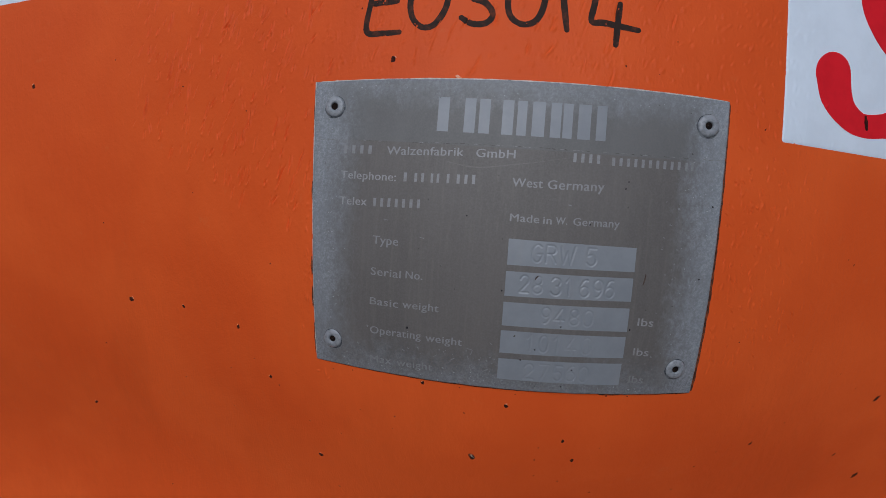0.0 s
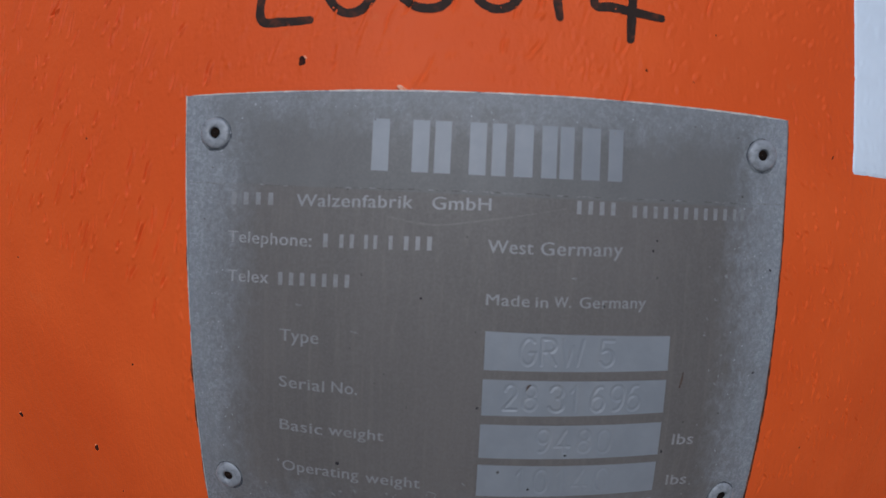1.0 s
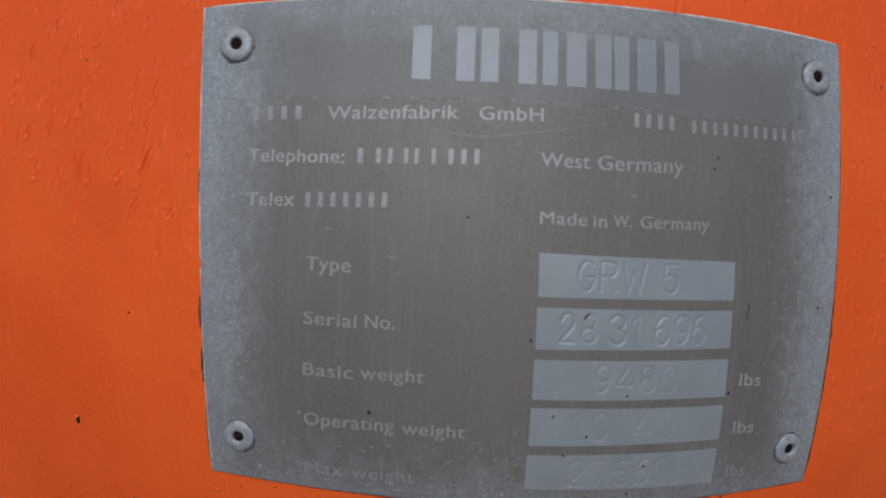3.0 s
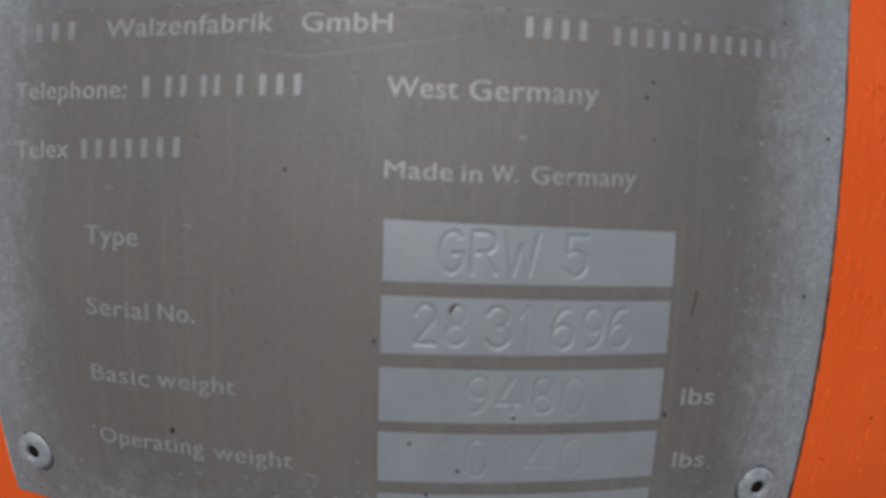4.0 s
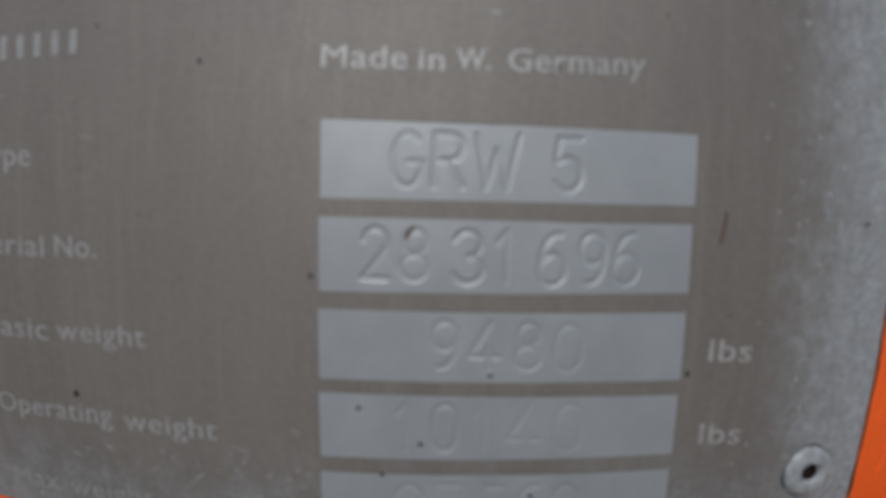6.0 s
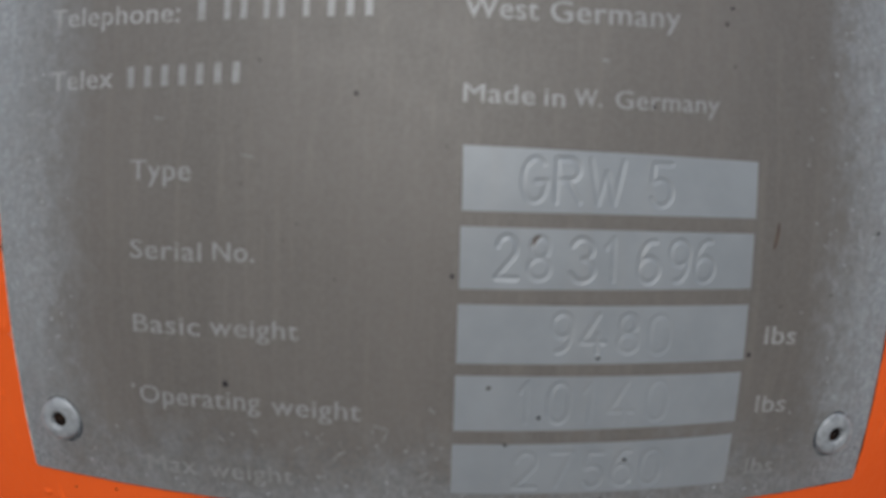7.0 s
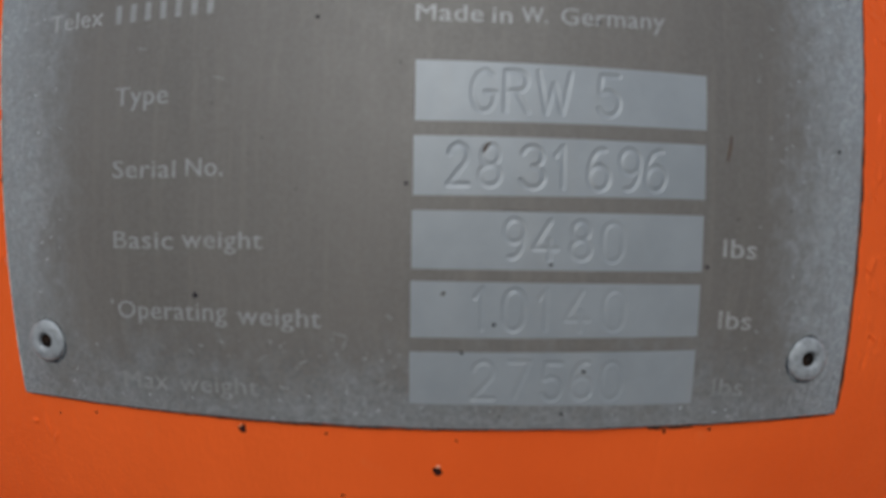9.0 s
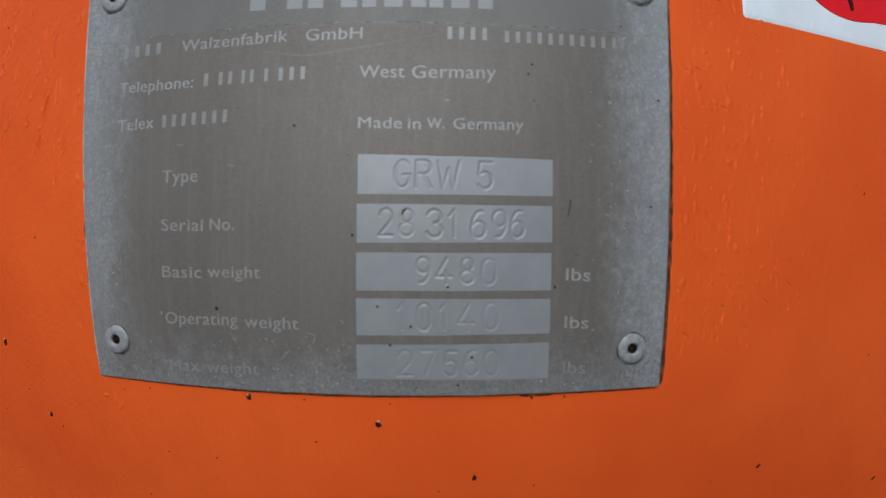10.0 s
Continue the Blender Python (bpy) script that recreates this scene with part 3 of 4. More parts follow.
def stamped_field(corners, text, places, foot, cell, depth):
    """A blank field as a fine sheet with the figures pressed into it."""
    (ax, az), (bx, bz), (cx, cz), (dx, dz) = corners
    nu, nw = 300, 62
    U, W = np.meshgrid(np.linspace(0, 1, nu), np.linspace(0, 1, nw))
    X = (ax * (1 - U) + bx * U) * W + (dx * (1 - U) + cx * U) * (1 - W)
    Z = (az * (1 - U) + bz * U) * W + (dz * (1 - U) + cz * U) * (1 - W)
    dist = np.full(X.shape, 9.0)
    weight = np.zeros(X.shape)
    for ch, px in zip(text, places):
        tilt = rng.uniform(-0.03, 0.03)
        drop = rng.uniform(-0.12, 0.12)
        force = rng.uniform(0.65, 1.1)
        best = np.full(X.shape, 9.0)
        for stroke in GLYPHS[ch]:
            pts = [(px[0] + (u + tilt * (v - 0.7)) * (px[1] - px[0]), foot + drop + v * cell) for u, v in stroke]
            for (x0, z0), (x1, z1) in zip(pts, pts[1:]):
                ex, ez = x1 - x0, z1 - z0
                s = np.clip(((X - x0) * ex + (Z - z0) * ez) / (ex * ex + ez * ez + 1e-9), 0, 1)
                best = np.minimum(best, np.hypot(X - x0 - s * ex, Z - z0 - s * ez))
        sel = best < dist
        dist[sel] = best[sel]
        weight[sel] = force
    groove = depth * weight * np.exp(-(dist / 0.37) ** 2) - 0.10 * depth * np.exp(-((dist - 0.62) / 0.25) ** 2)
    Y = plate_y(X / 1000, Z / 1000) - 0.00004 + groove / 1000
    verts = np.stack([X.ravel() / 1000, Y.ravel(), Z.ravel() / 1000], 1)
    faces = [(j * nu + i, j * nu + i + 1, (j + 1) * nu + i + 1, (j + 1) * nu + i) for j in range(nw - 1) for i in range(nu - 1)]
    return mesh("stamped_field", verts, faces)


for corners, (text, places, foot, cell, depth) in zip(FIELDS, STAMPS):
    link("stamped_field", stamped_field(corners, text, places, foot, cell, depth), FIELD, plate, "bare silver field with pressed figures")


# lettering left bare in the print
def tall(v):
    """Small letters a little taller against the capitals."""
    return np.where(v < 0, v, np.interp(v, (0, 0.449, 0.76), (0, 0.492, 0.76)))


def lettering(text, x0, z0, x1, z1, cap, material, bold=0.04):
    """A line of writing from (x0, z0) to (x1, z1) in millimetres, with that height of capitals."""
    cu = bpy.data.curves.new("lettering", "FONT")
    cu.body, cu.size, cu.extrude, cu.resolution_u = text, 1.0, 0.0, 3
    cu.space_character = 1.06
    tmp = new("tmp", cu)
    bpy.context.view_layer.update()
    me = bpy.data.meshes.new_from_object(tmp.evaluated_get(bpy.context.evaluated_depsgraph_get()))
    bpy.data.objects.remove(tmp)
    me.name = "lettering"
    co = np.zeros(len(me.vertices) * 3)
    me.vertices.foreach_get("co", co)
    co = co.reshape(-1, 3)
    lo, hi = co[:, 0].min(), co[:, 0].max()
    u = (co[:, 0] - lo) / (hi - lo)
    x = (x0 + u * (x1 - x0)) / 1000
    z = (z0 + u * (z1 - z0) + tall(co[:, 1]) / 0.73 * cap) / 1000
    me.vertices.foreach_set("co", np.stack([x, plate_y(x, z) - 0.00003, z], 1).ravel())
    me.update()
    bm = bmesh.new()                  # a heavier face: the strokes once more, a hair aside and above
    bm.from_mesh(me)
    for o in bmesh.ops.duplicate(bm, geom=bm.verts[:] + bm.edges[:] + bm.faces[:])["geom"]:
        if isinstance(o, bmesh.types.BMVert):
            o.co.x += bold * cap / 1000
            o.co.y -= 0.00002
    bm.to_mesh(me)
    bm.free()
    return link("lettering", me, material, plate)


def bars(places, z0, z1, height, material, name="lettering_bar"):
    """Plain upright bars in place of a word; places: left and right of each, in millimetres."""
    x_lo, x_hi = places[0][0], places[-1][1]
    verts, faces = [], []
    for a, b in places:
        k = len(verts)
        for s in range(5):
            for x in (a, b):
                base = z0 + (z1 - z0) * (x - x_lo) / (x_hi - x_lo)
                z = (base + height * s / 4) / 1000
                verts.append((x / 1000, float(plate_y(x / 1000, z)) - 0.00003, z))
        faces += [(k + 2 * s, k + 2 * s + 1, k + 2 * s + 3, k + 2 * s + 2) for s in range(4)]
    return link(name, mesh(name, verts, faces), material, plate)


def word(x0, x1, n, z0, z1, height, material):
    p = (x1 - x0) / n
    bars([(x0 + p * (k + 0.14), x0 + p * (k + 0.54)) for k in range(n)], z0, z1, height, material)


for text, x0, z0, x1, z1, cap, ink in (
        ("Telephone:", -63.2, 14.1, -41.6, 14.4, 2.9, PRINT_WORN), ("Telex", -63.1, 4.4, -52.2, 4.8, 3.0, PRINT_WORN),
        ("West", 0.1, 15.5, 10.6, 15.5, 3.1, PRINT), ("Germany", 12.4, 15.4, 31.9, 15.8, 3.2, PRINT),
        ("Made", 0.3, 3.5, 10.4, 3.4, 2.7, PRINT), ("in", 11.8, 3.4, 14.7, 3.3, 2.6, PRINT), ("W.", 16.2, 3.5, 20.1, 3.6, 2.6, PRINT),
        ("Germany", 22.2, 3.5, 38.4, 3.7, 2.7, PRINT),
        ("Walzenfabrik", -45.7, 23.8, -17.7, 24.8, 3.0, PRINT), ("GmbH", -13.2, 24.8, 0.4, 25.1, 3.0, PRINT),
        ("Type", -48.9, -8.9, -39.1, -8.8, 3.1, PRINT), ("Serial", -49.0, -20.6, -37.4, -20.6, 2.9, PRINT), ("No.", -35.5, -20.4, -29.2, -20.3, 2.9, PRINT),
        ("Basic", -48.9, -32.0, -37.8, -31.9, 2.9, PRINT), ("weight", -36.1, -31.6, -22.5, -31.5, 2.8, PRINT),
        ("'", -49.9, -43.4, -49.4, -43.4, 3.0, PRINT_GONE), ("Operating", -48.5, -43.5, -28.5, -43.0, 3.0, PRINT), ("weight", -26.7, -43.3, -13.2, -43.3, 2.9, PRINT),
        ("Max", -48.3, -55.5, -39.6, -55.1, 3.1, PRINT_GONE), ("weight", -37.5, -55.1, -23.6, -54.8, 2.9, PRINT_GONE),
        ("lbs", 49.0, -31.0, 54.9, -31.3, 3.0, PRINT_WORN), ("lbs", 49.0, -42.4, 54.8, -42.7, 3.0, PRINT_WORN), ("lbs", 49.0, -53.4, 54.6, -53.8, 3.0, PRINT_GONE)):
    lettering(text, x0, z0, x1, z1, cap, ink)
# the maker's line, its numbers and town: plain bars
word(-63.0, -50.1, 4, 23.3, 23.7, 3.0, PRINT_BAR)
word(20.1, 31.0, 4, 25.2, 25.2, 3.1, PRINT_BAR)
word(33.6, 59.8, 10, 24.9, 25.0, 2.8, PRINT_BAR)
word(60.0, 64.4, 2, 25.0, 25.1, 2.8, PRINT_GONE)
for first, last, count in ((-39.0, -36.2, 1), (-35.0, -30.0, 2), (-29.0, -24.6, 2), (-23.2, -20.9, 1), (-19.7, -11.6, 3)):
    word(first, last, count, 14.5 + 0.03 * (first + 39), 14.5 + 0.03 * (last + 39), 3.2, PRINT_BAR)
word(-50.0, -30.6, 7, 4.7, 5.4, 3.1, PRINT_BAR)
# the maker's mark: plain upright blocks
for blocks in (((-27.9, -23.9), (-18.4, -14.5)), ((-13.2, -9.4), (-5.1, -1.2)),
               ((0.1, 3.4), (5.3, 9.7), (11.7, 15.3)), ((16.0, 19.3), (21.2, 25.6), (27.6, 31.1))):
    bars(blocks, 33.1, 33.1, 12.1, MARK_METAL, "mark_block")


# rivets
def lathe(profile, n=36):
    verts, faces = [], []
    for r, h in profile:
        for k in range(n):
            a = 2 * math.pi * k / n
            verts.append((r * math.cos(a), -h, r * math.sin(a)))
    for i in range(len(profile) - 1):
        for k in range(n):
            a, b = i * n + k, i * n + (k + 1) % n
            faces.append((a, b, b + n, a + n))
    return verts, faces


def rivet(x, z, size, lean):
    h = float(plate_y(x, z))
    e = 1e-4
    sx = (float(plate_y(x + e, z)) - float(plate_y(x - e, z))) / (2 * e)
    sz = (float(plate_y(x, z + e)) - float(plate_y(x, z - e))) / (2 * e)
    turn = Vector((0, -1, 0)).rotation_difference(Vector((sx * 0.6, -1, sz * 0.6)).normalized()).to_matrix().to_4x4()
    m = Matrix.Translation((x, h, z)) @ turn @ Matrix.Rotation(lean, 4, "Y") @ Matrix.Scale(size, 4)
    prof = [(3.95, -0.5), (3.95, 0.28), (3.86, 0.50), (3.6, 0.72), (3.1, 0.90), (2.4, 1.04), (1.85, 1.04), (1.55, 0.95), (1.38, 0.76), (1.30, 0.45), (1.27, -0.6)]
    v, f = lathe([(r / 1000, hh / 1000) for r, hh in prof])
    me = mesh("rivet", v, f)
    me.transform(m)
    ob = link("rivet", me, RIVET, plate, "domed aluminium rivet")
    v, f = lathe([(1.33 / 1000, 0.00042), (1.0 / 1000, 0.00040), (0.05 / 1000, 0.00046)], 16)
    me = mesh("rivet_stem", v, f)
    me.transform(m)
    link("rivet_stem", me, STEM, ob, "dark rusty hollow")
    # dark ring set a little low: grime plus the rivet's contact shadow, as colour
    v, f = lathe([(4.42 / 1000, 0.00001), (4.25 / 1000, 0.00003), (3.6 / 1000, 0.00004)], 36)
    v = [(p[0] * (1 + 0.025 * math.sin(7 * math.atan2(p[2], p[0]) + x * 900)), p[1], p[2] * (1 + 0.025 * math.sin(5 * math.atan2(p[2], p[0])))) for p in v]
    me = mesh("grime_shade_ring", v, f)
    flush = Vector((0, -1, 0)).rotation_difference(Vector((sx, -1, sz)).normalized()).to_matrix().to_4x4()
    me.transform(Matrix.Translation((x + 0.00004, h, z - 0.00018)) @ flush @ Matrix.Scale(size, 4))
    link("grime_shade_ring", me, GRIME_SHADE, ob, "dark grime and painted contact shadow round the rivet")


for x, z, size, lean in ((-67.5, 40.4, 0.98, 0.3), (67.7, 41.2, 1.0, 1.1), (-64.1, -48.6, 0.94, 2.0), (66.4, -47.8, 0.95, 2.9)):
    rivet(x / 1000, z / 1000, size, lean)

# specks on the plate: x, z and size in millimetres
SPECKS = [
    (-14.8, 4.2, 0.3), (-0.5, -21.2, 0.28), (40.4, 19.7, 0.22), (39.6, 17.3, 0.25), (72.1, 12.9, 0.29), (28.1, 4.1, 0.27), (70.2, -13.3, 0.26),
    (21.4, -32.8, 0.29), (13.1, -42, 0.31), (8.4, -46.4, 0.27), (27.2, -49.2, 0.28), (46.4, -32.7, 0.29), (-33.8, -39.1, 0.45), (24.1, -56, 0.32),
]
SOFT_SPECKS = [
    (-29, 8.7, 0.24), (-12.5, 6.7, 0.17), (-31.2, -9.1, 0.25), (-22.7, -14.5, 0.24), (-17.2, -22.3, 0.21), (-1.8, -3, 0.24), (41, 10.9, 0.25),
    (57.1, 6, 0.17), (5.5, -37.4, 0.32), (-4.7, 18.9, 0.3), (51.4, -25.1, 0.26), (13.1, 11.6, 0.15), (-25, -16.9, 0.22), (14.5, -56.5, 0.23),
    (61, 45.2, 0.2), (62.8, 30.9, 0.26), (68.1, 45.2, 0.16), (49.3, 47, 0.18), (-33.2, 28.4, 0.24), (-27.4, 44.9, 0.16), (61.2, -23.4, 0.2),
    (-68.1, 32, 0.18), (-69.8, 19.2, 0.16),
]
for group, mat in ((SPECKS, SPECK), (SOFT_SPECKS, SPECK_SOFT)):
    for x, z, r in group:
        link("speck", blot("speck", x / 1000, z / 1000, r / 1000, plate_y, 0.00008, rng.uniform(0, 3), rng.uniform(1.0, 1.5)), mat, plate)
for pts, w, mat in ((((49.8, -12.2), (49.6, -14.1), (49.2, -16.0)), (0.25, 0.55, 0.3), RUST), (((11.8, -15.0), (11.2, -15.6), (10.9, -16.4)), (0.35, 0.5, 0.2), RUST)):
    link("rust_streak", ribbon("rust_streak", np.array(pts) / 1000, np.array(w) / 1000, plate_y, 0.00006, wobble=0.2), mat, plate)

NICK_AREAS = (((54, 67), (-42, 18), 34, 0.22, NICK), ((-34, 0), (-57.5, -45), 44, 0.24, NICK), ((48, 66), (-57, -44), 14, 0.2, NICK), ((-40, 60), (44, 50), 14, 0.2, NICK),
              ((-74, -60), (-42, 46), 64, 0.17, FLECK), ((61, 74), (-50, 42), 50, 0.17, FLECK), ((-60, 60), (-58.5, -53), 50, 0.16, FLECK), ((-66, 70), (46, 50), 24, 0.15, FLECK))
for (x0, x1), (z0, z1), count, size, mat in NICK_AREAS:      # small bright flecks where the print is wearing through
    for _ in range(count):
        link("fleck", blot("fleck", rng.uniform(x0, x1) / 1000, rng.uniform(z0, z1) / 1000, size * rng.uniform(0.3, 1.1) / 1000, plate_y, 0.00004, rng.uniform(0, 3), rng.uniform(1, 2.2), 0.4, 8), mat, plate)

# the scored line under the mark: light and dark bits
x = -74.8
while x < 73.8:
    step = min(rng.uniform(0.7, 2.6) if abs(x) < 60 else 5.0, 74.4 - x)
    zl = np.interp(x, (-75, -6, 75), (28.0, 29.3, 29.3))
    if abs(x) >= 60 or rng.random() < 0.72:
        light = abs(x) >= 60 or rng.random() < 0.42
        size = rng.uniform(0.5, 1.5)
        pts = [((x + step * u) / 1000, (zl + rng.uniform(-0.16, 0.16)) / 1000) for u in (0.05, 0.45, 0.85)]
        link("score_mark", ribbon("score_mark", pts, np.array((0.10, 0.20, 0.09)) * size / 1000, plate_y, 0.00002, 2, 3, 0.4), NICK if light else SPECK_SOFT, plate)
    x += step

# pale nicks and scratches: ends and width in millimetres
NICKS = [
    ((-11.2, -44), (-9.1, -44.5), 0.35), ((-9.1, -44.5), (-9.8, -46.5), 0.3), ((-8.8, -49.8), (-9.9, -51.3), 0.35), ((-9.9, -51.3), (-8.9, -53), 0.4),
    ((-3, -40.9), (-2.2, -41.5), 0.35), ((-4.7, -52.5), (-3, -51.3), 0.5), ((-6.8, -53.8), (-6.2, -54.4), 0.5), ((-35.4, -48), (-34.5, -48.5), 0.3),
    ((20, 10.4), (21.2, 10.3), 0.45), ((-31.1, -4.9), (-29.6, -5.2), 0.3), ((59.1, 11.7), (59.8, 11.2), 0.7), ((56.6, 6), (57.1, 5.6), 0.55),
    ((-53.5, -48.2), (-53.1, -48.7), 0.5), ((67.2, -7.2), (67.7, -7.6), 0.45), ((-45, 0.4), (-43.5, 0.2), 0.35), ((55.9, -42.8), (56.4, -43.2), 0.5),
    ((-67.3, 12.2), (-66.9, 11.8), 0.5), ((-63, 32.7), (-62.7, 32.3), 0.5), ((60, -2.7), (60.6, -3.2), 0.5), ((54.8, 1.4), (55.2, 0.9), 0.45),
    ((58.5, -15.2), (59.2, -15.8), 0.45), ((64.2, -21.1), (64.7, -21.8), 0.45), ((-23.3, -49), (-22.1, -48.1), 0.35),
    ((-17, -49.5), (-15.4, -48.5), 0.35),
]
for (x0, z0), (x1, z1), w in NICKS:
    mid = ((x0 + x1) / 2 + rng.uniform(-0.1, 0.1), (z0 + z1) / 2 + rng.uniform(-0.1, 0.1))
    link("scratch", ribbon("scratch", np.array(((x0, z0), mid, (x1, z1))) / 1000, np.array((0.5, 1.0, 0.6)) * w / 1000, plate_y, 0.00004, 2, 3, 0.3), NICK, plate)

# a faint bowed scratch under the maker's line
link("scratch", ribbon("scratch", np.array(((-24.0, 22.7), (-16.0, 21.4), (-9.9, 21.4), (-1.0, 22.8), (8.0, 24.3), (18.0, 26.3))) / 1000, np.array((0.2, 0.55, 0.45, 0.5, 0.25, 0.15)) / 1000, plate_y, 0.00002, 2, 6, 0.35), SCRATCH, plate)

# dirt and the gap's shadow along the plate's rim, painted as dark ribbons
def dirt_shade(points, w):
    link("dirt_shade_line", ribbon("dirt_shade_line", np.array(points) / 1000, np.array(w) / 1000, paint_y, 0.00012, 2, 4, 0.14), DIRT_SHADE, plate, "dark dirt and painted gap shadow along the plate's rim")


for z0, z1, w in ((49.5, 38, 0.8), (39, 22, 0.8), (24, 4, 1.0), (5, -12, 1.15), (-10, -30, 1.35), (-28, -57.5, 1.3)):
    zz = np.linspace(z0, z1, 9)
    dirt_shade([(right_edge(q / 1000) * 1000 + 0.1 + w / 2, q) for q in zz], (w * 0.5, w, w * 0.7, w, w * 0.8, w, w * 0.5))
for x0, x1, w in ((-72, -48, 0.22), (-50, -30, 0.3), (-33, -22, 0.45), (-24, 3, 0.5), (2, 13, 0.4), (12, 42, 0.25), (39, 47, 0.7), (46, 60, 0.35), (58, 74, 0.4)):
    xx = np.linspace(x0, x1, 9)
    dirt_shade([(q, bottom_edge(q / 1000) * 1000 - 0.25 - w / 2) for q in xx], (w * 0.3, w, w * 0.6, w * 0.9, w * 0.7, w * 0.3))
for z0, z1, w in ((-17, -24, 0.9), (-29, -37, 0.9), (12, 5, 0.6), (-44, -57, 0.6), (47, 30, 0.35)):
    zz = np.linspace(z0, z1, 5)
    dirt_shade([(left_edge(q / 1000) * 1000 - 0.25 - w / 2, q) for q in zz], (w * 0.4, w, w * 0.4))
def rim(points, w):
    link("bare_rim", ribbon("bare_rim", np.array(points) / 1000, np.array(w) / 1000, plate_y, 0.00005, 2, 5, 0.25), RIM, plate, "pale bare edge")


for x0, x1, w in ((-74.5, -40, 0.35), (-39, -4, 0.45), (-3, 30, 0.4), (31, 74.5, 0.45)):
    xx = np.linspace(x0, x1, 9)
    rim([(q, top_edge(q / 1000) * 1000 - 0.08) for q in xx], (w * 0.5, w, w * 0.6, w, w * 0.8, w * 0.4))
for z0, z1, w in ((49.3, 18, 0.34), (20, -8, 0.26), (-10, -36, 0.18), (-34, -58.8, 0.24)):
    zz = np.linspace(z0, z1, 7)
    rim([(left_edge(q / 1000) * 1000 + 0.08, q) for q in zz], (w, w * 0.5, w, w * 0.5))
link("paint_crumb", blot("paint_crumb", -0.0215, 0.0524, 0.0006, paint_y, 0.0009, 2.6, 2.2, 0.3), PRIMER, plate, "pale crumb at the plate's rim")

# ---- stickers ----
sticker = holder("sticker", "white vinyl sticker with a red curved mark, stuck on orange paint", "sticker")


def patch(corners, lift, nu=40, nw=36):
    """A thin four-cornered film on the paint (millimetres), with a turned-down rim."""
    (ax, az), (bx, bz), (cx, cz), (dx, dz) = corners
    U, W = np.meshgrid(np.linspace(0, 1, nu), np.linspace(0, 1, nw))
    X = ((ax * (1 - U) + bx * U) * W + (dx * (1 - U) + cx * U) * (1 - W)) / 1000
    Z = ((az * (1 - U) + bz * U) * W + (dz * (1 - U) + cz * U) * (1 - W)) / 1000
    Y = paint_y(X, Z) - lift
    Y[0], Y[-1] = Y[0] + lift, Y[-1] + lift
    Y[:, 0], Y[:, -1] = Y[:, 0] + lift, Y[:, -1] + lift
    faces = [(j * nu + i, j * nu + i + 1, (j + 1) * nu + i + 1, (j + 1) * nu + i) for j in range(nw - 1) for i in range(nu - 1)]
    return mesh("film", np.stack([X.ravel(), Y.ravel(), Z.ravel()], 1), faces)


link("film", patch(((96.2, 140.0), (200.0, 140.0), (196.8, 33.2), (97.9, 38.2)), 0.00025, 170, 150), VINYL, sticker)
MARK = [(117.9, 65.7), (120, 57.9), (125.1, 51.4), (132.8, 47.6), (143.2, 48.2), (154.2, 51.4), (161.3, 59.6), (160.5, 70.6), (153.4, 80.4), (144.5, 89.1), (140, 98.1), (145.7, 107.7), (161, 112.7)]
link("red_mark", ribbon("red_mark", np.array(MARK) / 1000, np.array((15.8, 14.6, 10.8, 8.9, 9.4, 13.5, 19, 22, 23, 23, 23, 20, 16)) / 1000, paint_y, 0.00040, 10, 8), RED, sticker, "red curved mark")
link("scuff", ribbon("scuff", np.array(((134.4, 51.0), (135.0, 48.8), (135.6, 46.3))) / 1000, np.array((0.9, 1.7, 1.3)) / 1000, paint_y, 0.00055, 3, 4, 0.1), CHIP, sticker, "dark scuff through the film")

border = holder("blue_sticker", "white-edged dark blue sticker on orange paint", "sticker")
link("film", patch(((-300, 150), (-186, 150), (-186, 93.4), (-290, 73.4)), 0.0003, 40, 20), VINYL, border)
link("blue_field", patch(((-297, 147), (-189, 147), (-189, 95.6), (-287, 76.8)), 0.0006, 40, 20), BLUE, border)

# ---- marker writing: E03014 ----
writing = holder("marker_writing", "hand-written black marker number E03014 on orange paint", "writing")
STROKES = [
    [[(-45.6, 91.6), (-54.7, 91.7), (-57.2, 79.5), (-57.8, 68.9), (-51.6, 68.2), (-45.2, 68.7)], [(-56.7, 79.3), (-51.9, 79.8), (-46.9, 80.3)]],
    [[(-33.7, 92.2), (-39.6, 88), (-41.8, 80.3), (-40.6, 74.1), (-36.9, 70.7), (-32.5, 71.5), (-28.9, 76.8), (-27.9, 83.2), (-30, 89.6), (-34, 92.1)]],
    [[(-22.6, 89.9), (-17.2, 92.4), (-11.9, 89.4), (-13.1, 83.9), (-18.6, 81.3)], [(-18.6, 81.2), (-14, 79.8), (-11.3, 75.8), (-13.5, 72.6), (-18.5, 72.2), (-22.5, 74.3)]],
    [[(1.5, 92.8), (-4.5, 89.5), (-6.2, 82.1), (-5.2, 75.8), (-1.1, 72.7), (3.6, 73.7), (6.3, 78.6), (6.7, 85.6), (3.6, 91.5), (1, 93)]],
    [[(12.1, 93.4), (13.4, 82.5), (15.2, 71.4)]],
    [[(25.6, 91.9), (24.5, 81.8), (23.7, 75.2), (28, 74.8), (33.5, 74), (40.5, 73)], [(33.5, 82), (33, 74.5), (32.7, 67.2)]],
]
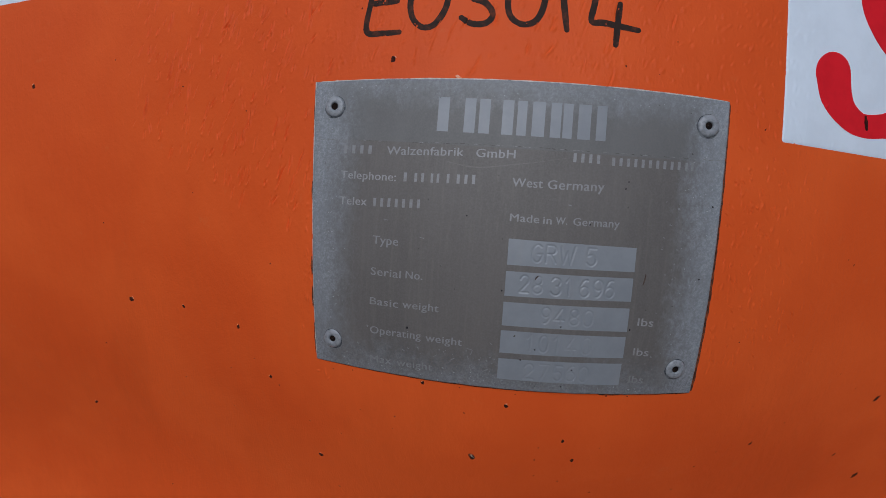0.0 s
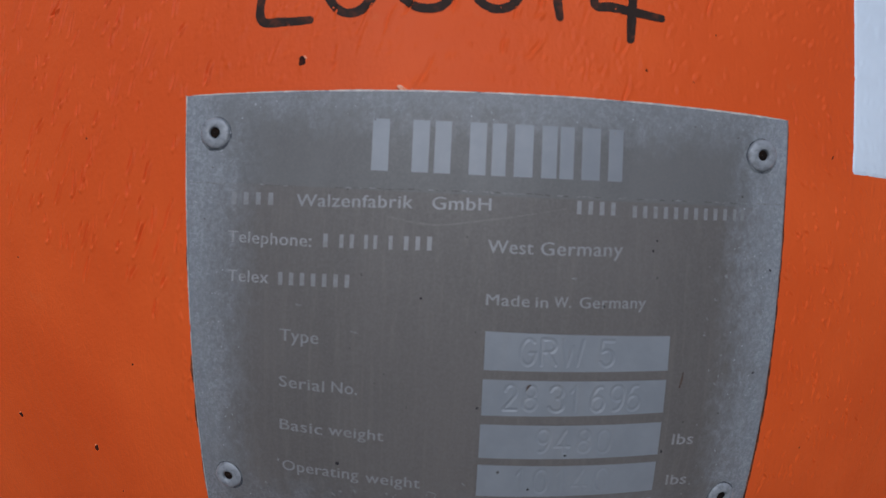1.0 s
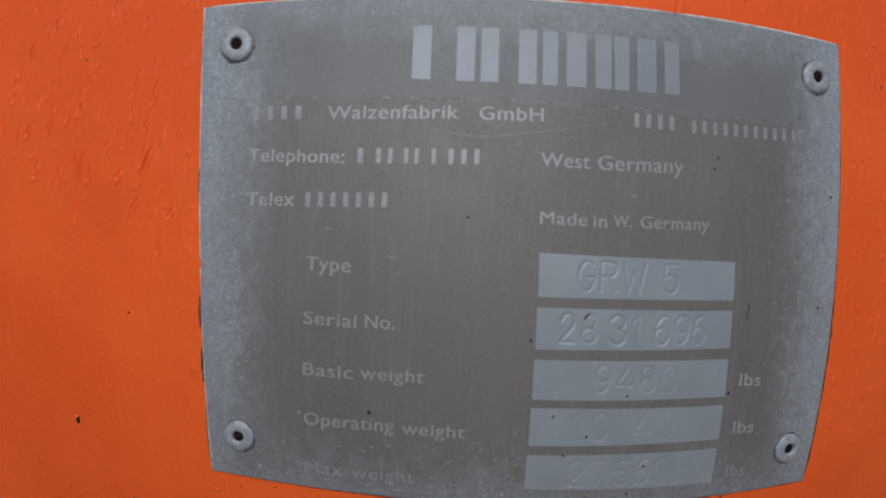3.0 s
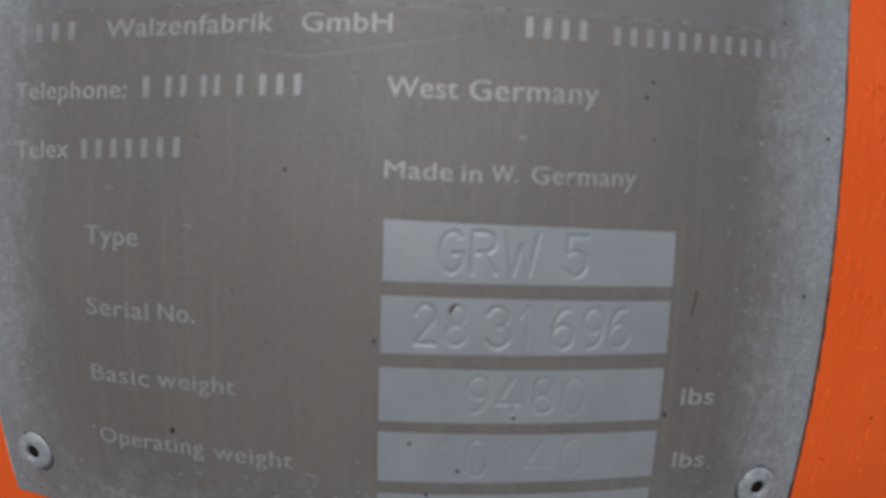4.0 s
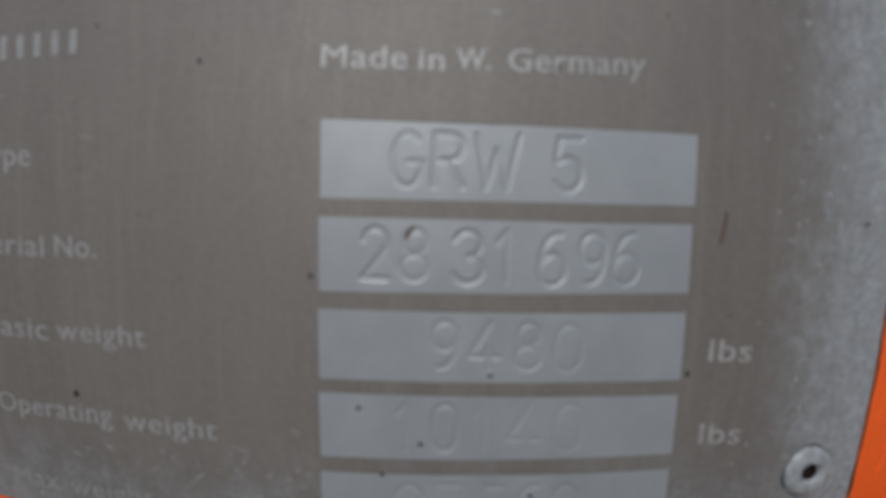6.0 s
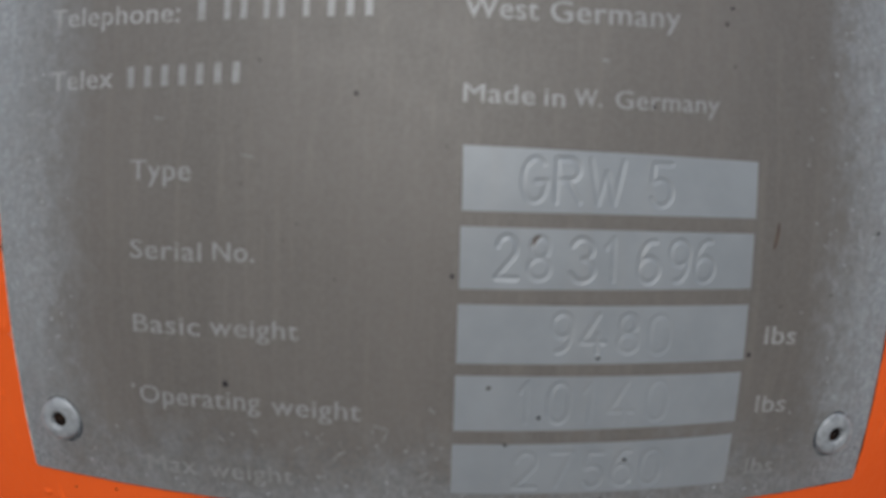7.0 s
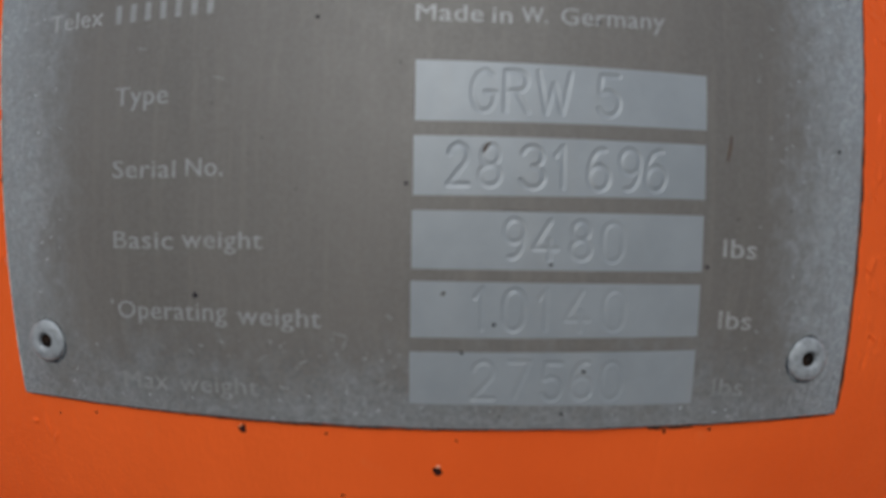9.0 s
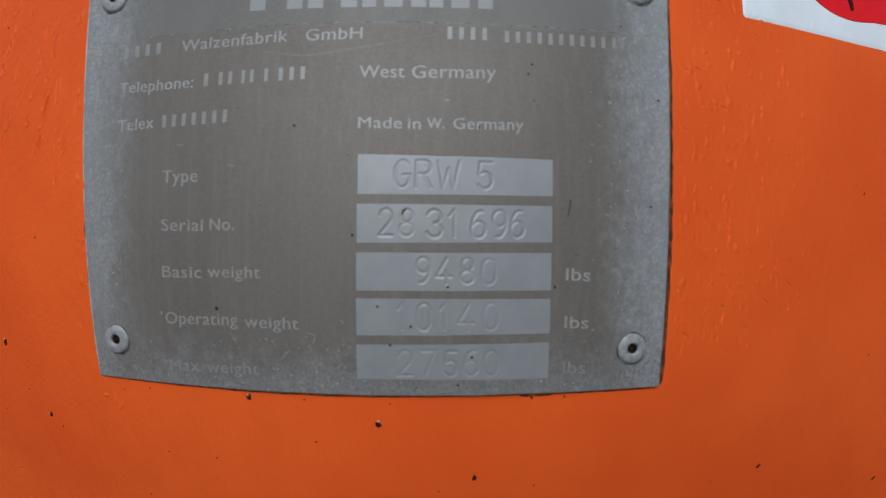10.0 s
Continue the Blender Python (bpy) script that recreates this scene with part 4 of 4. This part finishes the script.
for strokes in STROKES:
    for k, s in enumerate(strokes):
        link("ink_stroke", ribbon("ink_stroke", np.array(s) / 1000, np.array((1.8, 2.35, 2.1, 2.35, 2.2, 1.9)) / 1000, paint_y, 0.00006 + 0.00003 * k, 4, 8, 0.05), INK, writing)

# ---- chips in the paint: x, z and size in millimetres ----
CHIPS_FAR = [
    (-60.5, 77.7, 0.6), (-223.9, 46.3, 1.1), (-142.6, 48.1, 0.7), (-108.2, 38.2, 0.6), (-135.9, 3, 0.5), (-188.9, -15.5, 0.7), (-180.6, 59.4, 0.6),
    (-178, -52.5, 1.7), (-145.4, -51, 1.1), (-112.6, -54, 1.1), (-217.5, -121.1, 1.1), (-96.7, -75.2, 1.1), (-92.4, -78.2, 0.6), (-105, -68.1, 0.5),
    (-119.7, -77, 0.5), (-151.3, -90.9, 0.6), (-133.3, -87.5, 0.5), (-121.7, -99.3, 0.5), (-74.4, -111.9, 1.3), (-66.3, -130, 0.7),
    (-55.9, -61.3, 0.5), (-64.6, -62.6, 0.4), (-199.2, -80.1, 0.7), (-93.8, -22.6, 0.6), (-178.3, -171.8, 0.7), (-77.8, -92.8, 0.4),
    (-62.5, -94.9, 0.5),
]
CHIPS_NEAR = [
    (-27, -61.1, 0.95), (-52.9, -79.3, 0.4), (-38.1, -79.1, 0.6), (5.1, -66.4, 1), (28.3, -81, 0.8), (-6.1, -93.1, 1.6), (33.6, -90.9, 1),
    (-10.4, -71.8, 0.55), (-38.8, -85.5, 0.3), (41.9, -59.7, 0.65), (19.4, -84.9, 0.4), (43.6, -84, 0.4), (19.5, -100, 0.5), (29.5, -102.6, 0.5),
    (81, -109.9, 0.6), (87.9, -96.8, 0.5), (44, -109.2, 0.6), (18.6, -91.3, 0.6), (36.8, 60, 0.6), (55, 70.2, 0.4), (49, 58, 0.3), (-46.5, 58.8, 1.4),
    (8, -61, 0.4), (50, -59.8, 0.55), (-12.8, -60.8, 0.5),
]
CHIPS_RIGHT = [
    (112.4, -86.9, 0.9), (174.8, -68.7, 1.6), (184.1, -115.4, 1.9), (127, -77.9, 0.4), (92.1, -37.9, 0.5), (140.1, -6.8, 0.7), (160.3, -63.1, 0.4),
    (96, -89.5, 0.4), (90.8, 42, 0.7), (136.7, -4.7, 0.4), (165.1, -100.8, 0.9), (149.2, -55.1, 0.4),
]
for chips, lean, long in ((CHIPS_FAR, None, 1.2), (CHIPS_NEAR, None, 1.2), (CHIPS_RIGHT, 55, 2.4)):
    for x, z, r in chips:
        x, z, r = x / 1000, z / 1000, r / 1000
        a = radians(lean + rng.uniform(-12, 12)) if lean else rng.uniform(0, 3)
        s = r / math.sqrt(long) * (0.72 if lean else 0.80) * (0.62 if r < 0.00075 else 1.0)
        chip = link("paint_chip", blot("paint_chip", x, z, s, paint_y, 0.00010, a, long * rng.uniform(0.85, 1.2), 0.30 if r > 0.0008 else 0.2), CHIP, front)
        if r > 0.0015 and x > -0.1 and not lean:     # pale bits left in the larger ones
            for _ in range(3):
                q, d = rng.uniform(0, 6.28), rng.uniform(0.2, 0.8) * s
                link("torn_edge", blot("torn_edge", x + d * math.cos(q), z + d * math.sin(q), s * rng.uniform(0.14, 0.24), paint_y, 0.00016, q, 1.8, 0.3, 8), RIM, chip)
        if r > 0.00085 and not lean and rng.random() < 0.8:
            q = rng.uniform(0.3, 2.8)
            link("torn_edge", blot("torn_edge", x + s * 1.05 * math.cos(q), z + s * 1.05 * math.sin(q), s * 0.27, paint_y, 0.00014, q + 1.57, 2.0, 0.3, 8), PRIMER, chip)
